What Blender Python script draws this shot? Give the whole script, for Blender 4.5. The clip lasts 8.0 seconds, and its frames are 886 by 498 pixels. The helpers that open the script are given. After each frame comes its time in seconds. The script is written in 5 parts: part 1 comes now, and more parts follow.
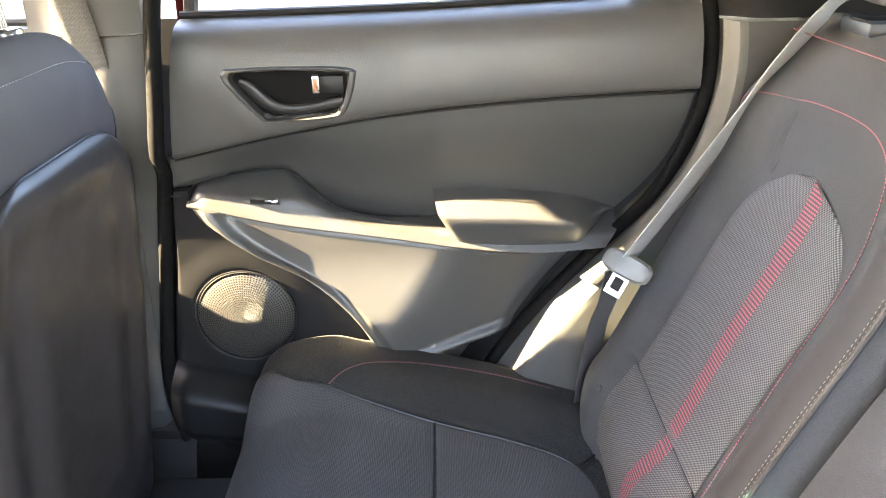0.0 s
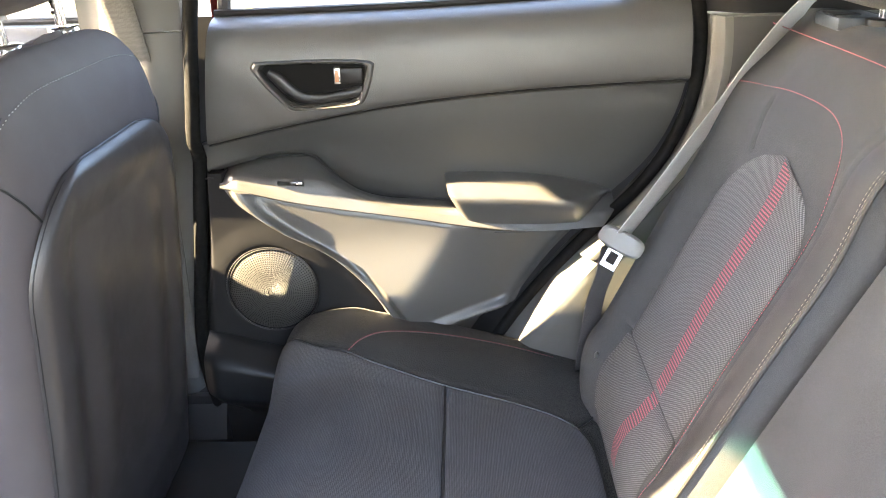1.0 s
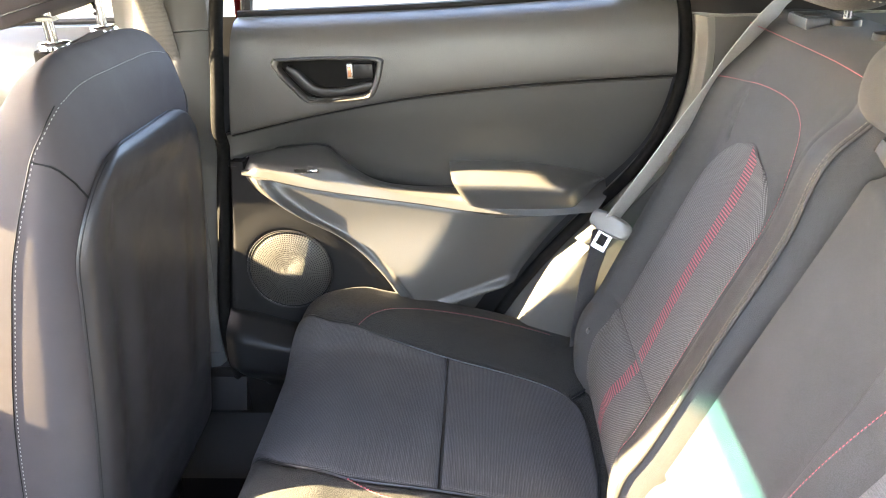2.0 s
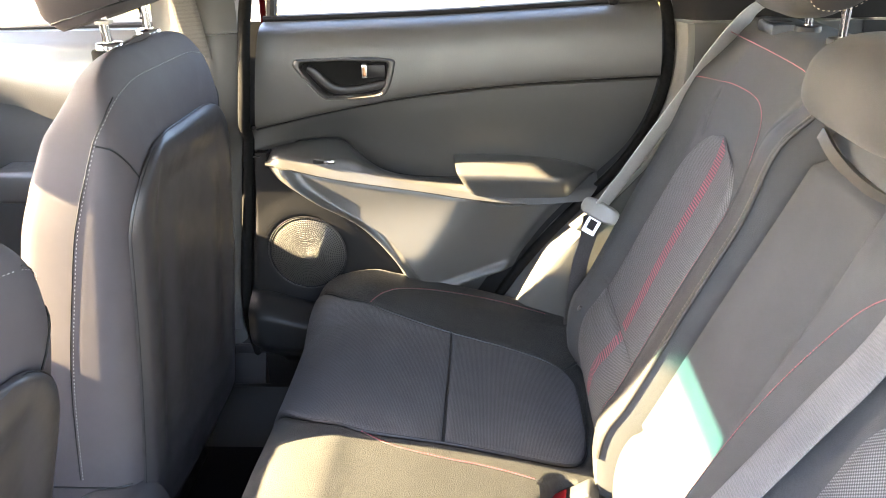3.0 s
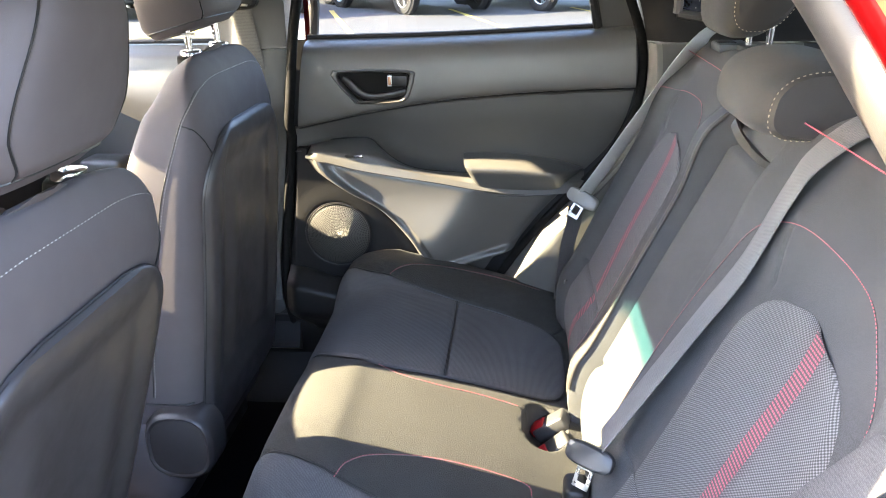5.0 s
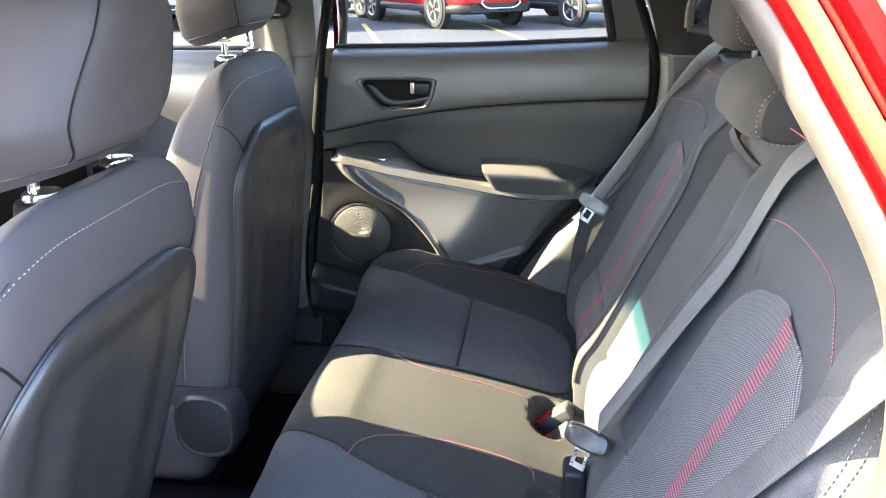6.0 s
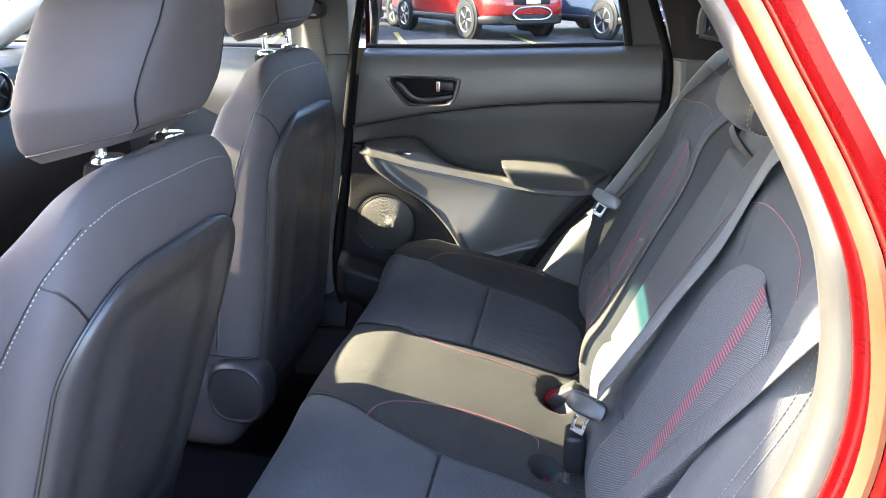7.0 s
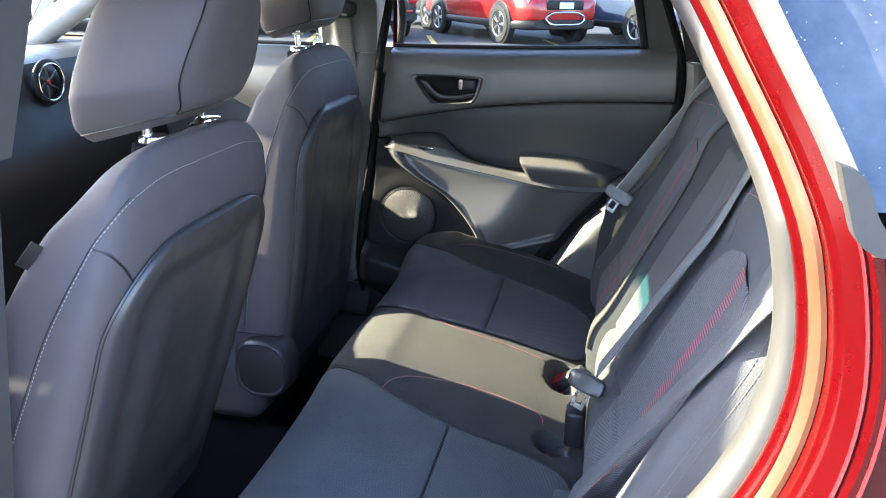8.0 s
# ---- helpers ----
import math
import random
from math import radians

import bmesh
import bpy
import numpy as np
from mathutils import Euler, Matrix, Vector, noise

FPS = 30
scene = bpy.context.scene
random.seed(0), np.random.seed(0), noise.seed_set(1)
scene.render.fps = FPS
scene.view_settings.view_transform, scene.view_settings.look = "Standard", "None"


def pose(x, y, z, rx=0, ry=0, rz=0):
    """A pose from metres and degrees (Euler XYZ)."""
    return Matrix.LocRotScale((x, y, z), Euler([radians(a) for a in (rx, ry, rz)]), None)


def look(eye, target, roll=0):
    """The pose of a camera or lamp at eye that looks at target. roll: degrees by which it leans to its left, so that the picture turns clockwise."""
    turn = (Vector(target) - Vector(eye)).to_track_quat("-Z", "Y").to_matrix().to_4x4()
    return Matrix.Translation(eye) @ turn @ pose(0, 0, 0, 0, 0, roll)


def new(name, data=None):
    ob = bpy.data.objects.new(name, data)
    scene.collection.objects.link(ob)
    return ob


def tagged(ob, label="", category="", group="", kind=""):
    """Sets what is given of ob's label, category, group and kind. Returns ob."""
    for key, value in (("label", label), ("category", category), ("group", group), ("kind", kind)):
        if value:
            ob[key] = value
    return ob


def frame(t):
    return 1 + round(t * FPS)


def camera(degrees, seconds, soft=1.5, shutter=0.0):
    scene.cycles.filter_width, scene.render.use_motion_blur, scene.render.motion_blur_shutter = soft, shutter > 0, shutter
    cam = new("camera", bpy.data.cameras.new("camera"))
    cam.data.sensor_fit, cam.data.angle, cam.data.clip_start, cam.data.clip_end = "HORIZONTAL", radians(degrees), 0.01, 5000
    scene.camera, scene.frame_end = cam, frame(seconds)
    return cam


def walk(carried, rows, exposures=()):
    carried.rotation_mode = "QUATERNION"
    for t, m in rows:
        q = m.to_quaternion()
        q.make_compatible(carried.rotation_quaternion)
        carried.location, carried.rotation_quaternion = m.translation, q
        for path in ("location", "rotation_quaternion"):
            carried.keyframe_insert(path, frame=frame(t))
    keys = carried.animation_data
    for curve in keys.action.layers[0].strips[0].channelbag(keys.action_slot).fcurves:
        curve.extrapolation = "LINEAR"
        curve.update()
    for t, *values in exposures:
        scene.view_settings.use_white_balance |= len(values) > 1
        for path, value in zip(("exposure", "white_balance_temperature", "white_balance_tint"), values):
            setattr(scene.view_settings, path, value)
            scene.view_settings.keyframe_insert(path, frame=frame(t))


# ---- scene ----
cam = camera(59.1, 8.0, 0.9)
PATH = [
    (0, (0.032, 0.052, 1.296), (0.024, 1.881, 0.487), -1.2),
    (0.5, (0.035, 0.003, 1.304), (0.004, 1.831, 0.493), -1.5),
    (1, (0.047, -0.052, 1.308), (-0.012, 1.774, 0.495), -1.7),
    (1.5, (0.062, -0.098, 1.315), (-0.024, 1.726, 0.499), -1.9),
    (3, (0.08, -0.285, 1.337), (-0.037, 1.545, 0.539), -1.7),
    (3.5, (0.077, -0.356, 1.345), (-0.035, 1.479, 0.557), -1.4),
    (4, (0.086, -0.437, 1.343), (-0.041, 1.407, 0.579), -1.3),
    (5.5, (0.155, -0.619, 1.344), (-0.063, 1.239, 0.638), -1.0),
    (6, (0.165, -0.655, 1.343), (-0.087, 1.205, 0.654), -0.6),
    (6.5, (0.179, -0.711, 1.331), (-0.106, 1.15, 0.659), -0.1),
    (7, (0.195, -0.764, 1.332), (-0.123, 1.095, 0.667), 0.4),
    (7.5, (0.215, -0.808, 1.33), (-0.139, 1.045, 0.668), 0.8),
    (8, (0.236, -0.852, 1.331), (-0.153, 0.996, 0.674), 1.2),
]
walk(cam, [(t, look(eye, target, roll)) for t, eye, target, roll in PATH], [(0, 5.42, 7600, 20), (1.5, 5.35, 7600, 20), (3.5, 5.03, 7450, 20), (5.5, 4.66, 6600, 18), (7, 4.33, 6250, 17), (8, 4.03, 5950, 16)])

# ---- world and sun ----
SUN_AZ, SUN_EL = 5.0, 27.4      # degrees: the way the light travels in plan (0 = towards +x), and its height
world = bpy.data.worlds.new("world")
scene.world = world
world.use_nodes = True
wn = world.node_tree
sky = wn.nodes.new("ShaderNodeTexSky")
sky.sky_type, sky.sun_disc = "NISHITA", False
sky.sun_elevation = radians(SUN_EL)
sx, sy = -math.cos(radians(SUN_AZ)), -math.sin(radians(SUN_AZ))
sky.sun_rotation = math.atan2(sx, sy)
wn.links.new(sky.outputs[0], wn.nodes["Background"].inputs[0])
wn.nodes["Background"].inputs[1].default_value = 0.14
sun_data = bpy.data.lights.new("sun", "SUN")
sun_data.energy, sun_data.angle, sun_data.color = 3.6, radians(0.5), (1.0, 0.89, 0.58)
sun = new("sun", sun_data)
sun.matrix_world = look((0, 0, 5), (math.cos(radians(SUN_AZ)) * math.cos(radians(SUN_EL)), math.sin(radians(SUN_AZ)) * math.cos(radians(SUN_EL)), 5 - math.sin(radians(SUN_EL))))

# ---- small builders ----
def world_of(ob):
    return (world_of(ob.parent) @ ob.matrix_parent_inverse if ob.parent else Matrix()) @ ob.matrix_basis


def part(name, bm, material, parent=None, label="", angle=38, smooth=True):
    """One bmesh, in world coordinates, as one mesh object under parent."""
    me = bpy.data.meshes.new(name)
    bmesh.ops.recalc_face_normals(bm, faces=bm.faces)
    bm.to_mesh(me)
    bm.free()
    me.materials.append(material)
    if smooth:
        me.polygons.foreach_set("use_smooth", [True] * len(me.polygons))
        me.set_sharp_from_angle(angle=radians(angle))
    ob = new(name, me)
    if parent:
        ob.parent = parent
        ob.matrix_parent_inverse = world_of(parent).inverted()
    if label:
        ob["label"] = label
    return ob


def thing(name, place, label, category, group="", kind=""):
    ob = new(name)
    ob.empty_display_size = 0.05
    ob.matrix_basis = Matrix.Translation(place)
    return tagged(ob, label, category, group, kind)


def spline(pts, n):
    """n points evenly along a Catmull-Rom curve through pts."""
    p = np.array(pts, float)
    if len(p) == 2:
        return [tuple(p[0] + (p[1] - p[0]) * i / (n - 1)) for i in range(n)]
    q = np.vstack([2 * p[0] - p[1], p, 2 * p[-1] - p[-2]])
    fine = []
    for i in range(1, len(q) - 2):
        for s in np.linspace(0, 1, 24, endpoint=False):
            a, b, c, d = q[i - 1], q[i], q[i + 1], q[i + 2]
            fine.append(0.5 * (2 * b + (c - a) * s + (2 * a - 5 * b + 4 * c - d) * s * s + (3 * b - a - 3 * c + d) * s ** 3))
    fine.append(p[-1])
    fine = np.array(fine)
    length = np.concatenate([[0], np.cumsum(np.linalg.norm(np.diff(fine, axis=0), axis=1))])
    at = np.linspace(0, length[-1], n)
    return [tuple(np.interp(t, length, fine[:, k]) for k in range(p.shape[1])) for t in at]


def curve_of(pts):
    """A function of u in 0..1 along the curve through pts."""
    table = np.array(spline(pts, 200))
    us = np.linspace(0, 1, 200)
    return lambda u: np.array([np.interp(u, us, table[:, k]) for k in range(table.shape[1])])


def step(a, b, x):
    s = min(1.0, max(0.0, (x - a) / (b - a)))
    return s * s * (3 - 2 * s)


def bump(x, centre, width):
    return math.exp(-((x - centre) / width) ** 2)


def profile(pairs):
    """A smooth function through (x, y) pairs."""
    xs = [p[0] for p in pairs]
    table = np.array(spline(pairs, 300))
    return lambda x: float(np.interp(x, table[:, 0], table[:, 1])) if xs[0] < xs[-1] else float(np.interp(x, table[::-1, 0], table[::-1, 1]))


def sheet(fn, nu, nv, off=None, bm=None):
    """A surface fn(u, v) with the thickness off (a vector)."""
    bm = bm or bmesh.new()
    front = [[bm.verts.new(fn(i / nu, j / nv)) for j in range(nv + 1)] for i in range(nu + 1)]
    for i in range(nu):
        for j in range(nv):
            bm.faces.new((front[i][j], front[i + 1][j], front[i + 1][j + 1], front[i][j + 1]))
    if off is not None:
        off = Vector(off)
        rim = [front[i][0] for i in range(nu)] + [front[nu][j] for j in range(nv)] + [front[i][nv] for i in range(nu, 0, -1)] + [front[0][j] for j in range(nv, 0, -1)]
        back = [bm.verts.new(v.co + off) for v in rim]
        n = len(rim)
        for i in range(n):
            bm.faces.new((rim[i], back[i], back[(i + 1) % n], rim[(i + 1) % n]))
    return bm


def loft(rings, closed=True, caps=True, bm=None):
    bm = bm or bmesh.new()
    vs = [[bm.verts.new(p) for p in r] for r in rings]
    n = len(rings[0])
    for a, b in zip(vs, vs[1:]):
        for i in range(n if closed else n - 1):
            bm.faces.new((a[i], a[(i + 1) % n], b[(i + 1) % n], b[i]))
    if caps and closed:
        bm.faces.new(vs[0][::-1])
        bm.faces.new(vs[-1])
    return bm


def tube(path, r, n=8, bm=None, caps=True):
    """A round rod along path; r is a radius, or one for each point."""
    path = [Vector(p) for p in path]
    rings, side = [], None
    for i, p in enumerate(path):
        d = (path[min(i + 1, len(path) - 1)] - path[max(i - 1, 0)]).normalized()
        if side is None:
            side = d.cross(Vector((0, 0, 1)) if abs(d.z) < 0.9 else Vector((1, 0, 0))).normalized()
        side = (side - d * side.dot(d)).normalized()
        up = d.cross(side)
        rr = r[i] if isinstance(r, (list, tuple)) else r
        rings.append([p + (side * math.cos(2 * math.pi * k / n) + up * math.sin(2 * math.pi * k / n)) * rr for k in range(n)])
    return loft(rings, True, caps, bm)


def ribbon(path, across, width, thick, bm=None):
    """A flat webbing along path; across: one vector or one for each point."""
    path = [Vector(p) for p in path]
    rings = []
    for i, p in enumerate(path):
        d = (path[min(i + 1, len(path) - 1)] - path[max(i - 1, 0)]).normalized()
        a = Vector(across[i] if isinstance(across, list) else across)
        a = (a - d * a.dot(d)).normalized()
        nrm = d.cross(a)
        h, q = width / 2, thick / 2
        rings.append([p + a * h * c + nrm * q * e for c, e in ((-1, -0.5), (-0.97, -1), (-0.5, -1), (0, -1), (0.5, -1), (0.97, -1), (1, -0.5), (1, 0.5), (0.97, 1), (0.5, 1), (0, 1), (-0.5, 1), (-0.97, 1), (-1, 0.5))])
    return loft(rings, True, True, bm)


def box(x0, x1, y0, y1, z0, z1, r=0.004, segments=2, bm=None):
    own = bmesh.new()
    bmesh.ops.create_cube(own, size=1)
    for v in own.verts:
        v.co = Vector(((x0 + x1) / 2 + v.co.x * (x1 - x0), (y0 + y1) / 2 + v.co.y * (y1 - y0), (z0 + z1) / 2 + v.co.z * (z1 - z0)))
    if r:
        bmesh.ops.bevel(own, geom=list(own.edges), offset=r, segments=segments, profile=0.5, affect="EDGES")
    return join(bm, own)


def join(bm, own):
    if bm is None:
        return own
    me = bpy.data.meshes.new("joined")
    own.to_mesh(me)
    own.free()
    bm.from_mesh(me)
    bpy.data.meshes.remove(me)
    return bm


def moved(bm, m):
    bmesh.ops.transform(bm, matrix=m, verts=bm.verts)
    return bm


def disc(centre, axis, r, depth, n=32, bevel=0.003):
    """A round plate with a softened rim, its face at centre and its depth behind it, axis pointing out of the face."""
    rot = Vector(axis).to_track_quat("Z", "Y").to_matrix().to_4x4()
    rings = [(0.001, 0), (r - bevel, 0), (r - bevel * 0.3, -bevel * 0.3), (r, -bevel), (r, -depth)]
    bm = loft([[(q * math.cos(2 * math.pi * k / n), q * math.sin(2 * math.pi * k / n), z) for k in range(n)] for q, z in rings], True, True)
    return moved(bm, Matrix.Translation(centre) @ rot)


def outline_plate(points, y_of, depth, rim=0.004, n=64, inner=0.9):
    """A closed outline of (x, z) points as a soft-edged plate on the side wall: y_of(x, z) is its face, depth goes outboard."""
    loop = spline(list(points) + [points[0]], n + 1)[:-1]
    c = np.mean(np.array(loop), axis=0)
    rings = []
    for k, dy in ((1.0, depth), (1.0, rim), (1 - rim * 3, rim * 0.3), (1 - rim * 8, 0), (inner * 0.7, 0), (0.3, 0), (0.02, 0)):
        rings.append([((c[0] + (x - c[0]) * k), y_of(c[0] + (x - c[0]) * k, c[1] + (z - c[1]) * k) + dy, c[1] + (z - c[1]) * k) for x, z in loop])
    return loft(rings, True, True)


def stitches(path, length, gap, r, out, bm=None):
    """Short raised stitches along path; out: the way they stand proud."""
    pts = [Vector(p) for p in path]
    total = sum((b - a).length for a, b in zip(pts, pts[1:]))
    n = max(2, int(total / (length + gap)))
    fine = [Vector(p) for p in spline(path, 2 * n)]
    bm = bm or bmesh.new()
    o = Vector(out).normalized()
    for i in range(n - 1):
        a, b = fine[2 * i], fine[2 * i + 1]
        d = (b - a).normalized()
        mid = (a + b) / 2
        s = d.cross(o).normalized()
        vs = [bm.verts.new(q) for q in (mid - d * length / 2, mid - d * length * 0.3 + s * r + o * r, mid - d * length * 0.3 - s * r + o * r, mid + d * length * 0.3 + s * r + o * r, mid + d * length * 0.3 - s * r + o * r, mid + d * length / 2)]
        for f in ((0, 1, 2), (1, 3, 4, 2), (3, 5, 4)):
            bm.faces.new([vs[k] for k in f])
    return bm


# ---- materials ----
def shader(name):
    m = bpy.data.materials.new(name)
    m.use_nodes = True
    return m, m.node_tree, m.node_tree.nodes["Principled BSDF"]


def add(nt, kind, **inputs):
    n = nt.nodes.new(kind)
    for k, v in inputs.items():
        n.inputs[k.replace("_", " ")].default_value = v
    return n


def ramp(nt, src, stops):
    n = nt.nodes.new("ShaderNodeValToRGB")
    while len(n.color_ramp.elements) < len(stops):
        n.color_ramp.elements.new(0.5)
    for e, (p, c) in zip(n.color_ramp.elements, stops):
        e.position, e.color = p, (*c, 1) if len(c) == 3 else c
    nt.links.new(src, n.inputs[0])
    return n.outputs[0]


def coords(nt, scale=1.0, obj=True, rot=(0, 0, 0)):
    tc = nt.nodes.new("ShaderNodeTexCoord")
    mp = nt.nodes.new("ShaderNodeMapping")
    mp.inputs["Scale"].default_value = (scale,) * 3 if isinstance(scale, (int, float)) else scale
    mp.inputs["Rotation"].default_value = [radians(a) for a in rot]
    nt.links.new(tc.outputs["Object"], mp.inputs[0])
    return mp.outputs[0]


def noise_of(nt, scale, detail=4, rough=0.55, vec=None):
    n = add(nt, "ShaderNodeTexNoise", Scale=scale, Detail=detail, Roughness=rough)
    nt.links.new(vec or coords(nt), n.inputs["Vector"])
    return n.outputs["Fac"]


def mixed(nt, fac, a, b):
    n = nt.nodes.new("ShaderNodeMix")
    n.data_type = "RGBA"
    for sock, v in ((n.inputs[0], fac), (n.inputs[6], a), (n.inputs[7], b)):
        if isinstance(v, (int, float)):
            sock.default_value = v
        elif isinstance(v, tuple):
            sock.default_value = (*v, 1)
        else:
            nt.links.new(v, sock)
    return n.outputs[2]


def bumped(nt, bsdf, height, strength=0.3, distance=0.001, normal=None):
    n = add(nt, "ShaderNodeBump", Strength=strength, Distance=distance)
    nt.links.new(height, n.inputs["Height"])
    if normal:
        nt.links.new(normal, n.inputs["Normal"])
    nt.links.new(n.outputs[0], bsdf.inputs["Normal"])
    return n.outputs[0]


def math_node(nt, op, a, b=0.5):
    n = nt.nodes.new("ShaderNodeMath")
    n.operation = op
    for k, v in enumerate((a, b)):
        if isinstance(v, (int, float)):
            n.inputs[k].default_value = v
        else:
            nt.links.new(v, n.inputs[k])
    return n.outputs[0]


def plastic(name, dark, light, rough=0.5, grain=900, strength=0.25, spec=0.8):
    """Moulded trim: a fine leather grain, soft stains and dust."""
    m, nt, b = shader(name)
    v = coords(nt)
    big = noise_of(nt, 6, 5, 0.6, v)
    col = mixed(nt, big, dark, light)
    dust = ramp(nt, noise_of(nt, 420, 2, 0.5, v), [(0.0, (0, 0, 0)), (0.74, (0, 0, 0)), (0.80, (0.25, 0.25, 0.25))])
    col = mixed(nt, dust, col, tuple(min(1, 2.2 * c + 0.03) for c in light))
    nt.links.new(col, b.inputs["Base Color"])
    vor = add(nt, "ShaderNodeTexVoronoi", Scale=grain)
    nt.links.new(v, vor.inputs["Vector"])
    bumped(nt, b, vor.outputs["Distance"], strength, 0.0006)
    r = ramp(nt, noise_of(nt, 25, 4, 0.6, v), [(0.3, (rough - 0.07,) * 3), (0.7, (rough + 0.08,) * 3)])
    nt.links.new(r, b.inputs["Roughness"])
    b.inputs["Specular IOR Level"].default_value = spec
    return m


def fabric(name, dark, light, cell=900, strength=0.5, sheen=0.06, plane=None, even=0.6, lo=0.25, hi=0.75):
    """Woven cloth: knots of thread, melange, lint. plane: the two axes that a regular knit follows."""
    m, nt, b = shader(name)
    v = coords(nt, 1.0)
    vor = add(nt, "ShaderNodeTexVoronoi", Scale=cell, Randomness=even)
    if plane:
        vor.voronoi_dimensions = "2D"
        sp, cb = nt.nodes.new("ShaderNodeSeparateXYZ"), nt.nodes.new("ShaderNodeCombineXYZ")
        nt.links.new(v, sp.inputs[0])
        for k, axis in enumerate(plane):
            nt.links.new(math_node(nt, "MULTIPLY", sp.outputs[axis], 1.12 if axis == "Z" else 1.0), cb.inputs[k])
        nt.links.new(cb.outputs[0], vor.inputs["Vector"])
    else:
        nt.links.new(v, vor.inputs["Vector"])
    knots = math_node(nt, "SUBTRACT", 1.0, vor.outputs["Distance"])
    melange = noise_of(nt, 650, 2, 0.6, v)
    big = noise_of(nt, 9, 4, 0.6, v)
    f = ramp(nt, math_node(nt, "ADD", math_node(nt, "MULTIPLY", knots, 0.7), math_node(nt, "MULTIPLY", melange, 0.3)), [(lo, (0, 0, 0)), (hi, (1, 1, 1))])
    col = mixed(nt, f, dark, light)
    shade = ramp(nt, big, [(0.3, (0.86,) * 3), (0.7, (1.1,) * 3)])
    mul = nt.nodes.new("ShaderNodeMix")
    mul.data_type, mul.blend_type = "RGBA", "MULTIPLY"
    mul.inputs[0].default_value = 1.0
    nt.links.new(col, mul.inputs[6])
    nt.links.new(shade, mul.inputs[7])
    lint = ramp(nt, noise_of(nt, 310, 2, 0.5, v), [(0.0, (0, 0, 0)), (0.77, (0, 0, 0)), (0.82, (0.14,) * 3)])
    nt.links.new(mixed(nt, lint, mul.outputs[2], (0.34, 0.34, 0.34)), b.inputs["Base Color"])
    b.inputs["Roughness"].default_value = 0.85
    b.inputs["Specular IOR Level"].default_value = 0.25
    b.inputs["Sheen Weight"].default_value = sheen
    b.inputs["Sheen Roughness"].default_value = 0.5
    bumped(nt, b, f, strength, 0.0008)
    return m


def plain(name, colour, rough=0.5, metal=0.0, spec=0.5, coat=0.0, vary=0.12, scale=40, strength=0.05, coat_rough=0.04):
    m, nt, b = shader(name)
    n = noise_of(nt, scale, 5, 0.6)
    nt.links.new(mixed(nt, n, tuple(c * (1 - vary) for c in colour), tuple(min(1, c * (1 + vary)) for c in colour)), b.inputs["Base Color"])
    nt.links.new(ramp(nt, noise_of(nt, scale * 3, 4, 0.6), [(0.3, (max(0.02, rough * 0.8),) * 3), (0.7, (min(1, rough * 1.2),) * 3)]), b.inputs["Roughness"])
    b.inputs["Metallic"].default_value = metal
    b.inputs["Specular IOR Level"].default_value = spec
    b.inputs["Coat Weight"].default_value = coat
    b.inputs["Coat Roughness"].default_value = coat_rough
    if strength:
        bumped(nt, b, n, strength, 0.0005)
    return m


def glass(name, tint=(0.9, 0.95, 0.93), rough=0.0):
    """A thin pane: clear with a mirror gloss and faint haze."""
    m, nt, b = shader(name)
    nt.nodes.remove(b)
    out = nt.nodes["Material Output"]
    clear = nt.nodes.new("ShaderNodeBsdfTransparent")
    clear.inputs[0].default_value = (*tint, 1)
    gloss = nt.nodes.new("ShaderNodeBsdfGlossy")
    gloss.inputs["Roughness"].default_value = rough + 0.01
    fres = add(nt, "ShaderNodeFresnel", IOR=1.45)
    mx = nt.nodes.new("ShaderNodeMixShader")
    nt.links.new(fres.outputs[0], mx.inputs[0])
    nt.links.new(clear.outputs[0], mx.inputs[1])
    nt.links.new(gloss.outputs[0], mx.inputs[2])
    nt.links.new(mx.outputs[0], out.inputs[0])
    return m


TRIM = plastic("door_trim_grain", (0.067, 0.065, 0.061), (0.089, 0.086, 0.081), 0.38, 800, 0.30)
TRIM_SOFT = plastic("soft_trim", (0.048, 0.047, 0.044), (0.064, 0.062, 0.058), 0.42, 1100, 0.18)
TRIM_BLACK = plastic("black_trim", (0.012, 0.012, 0.013), (0.019, 0.019, 0.020), 0.40, 1200, 0.15, 0.3)
PILLAR_DARK = plastic("pillar_trim_dark", (0.065, 0.064, 0.060), (0.085, 0.083, 0.078), 0.5, 1500, 0.2)
PILLAR = plastic("pillar_trim", (0.066, 0.064, 0.060), (0.088, 0.085, 0.079), 0.55, 1500, 0.2, 0.5)
PILLAR_EDGE = plastic("pillar_edge_trim", (0.12, 0.115, 0.102), (0.15, 0.144, 0.130), 0.55, 1500, 0.2, 0.5)
SEAT_BACK_PLASTIC = plastic("seat_back_plastic", (0.037, 0.034, 0.036), (0.051, 0.047, 0.049), 0.40, 1300, 0.08, 0.7)
LEATHERETTE = plastic("leatherette", (0.040, 0.038, 0.038), (0.058, 0.055, 0.056), 0.5, 1500, 0.25, 0.3)
CLOTH = fabric("seat_cloth", (0.052, 0.053, 0.055), (0.085, 0.087, 0.091), 1000, 0.22, even=1.0, lo=0.35, hi=0.80)
CLOTH_SEAT = fabric("bench_cloth", (0.010, 0.010, 0.010), (0.078, 0.076, 0.071), 760, 0.5, even=1.0, lo=0.30, hi=0.80)
CLOTH_FRONT = plastic("front_seat_cloth", (0.081, 0.071, 0.075), (0.109, 0.096, 0.101), 0.72, 1500, 0.15, 0.3)
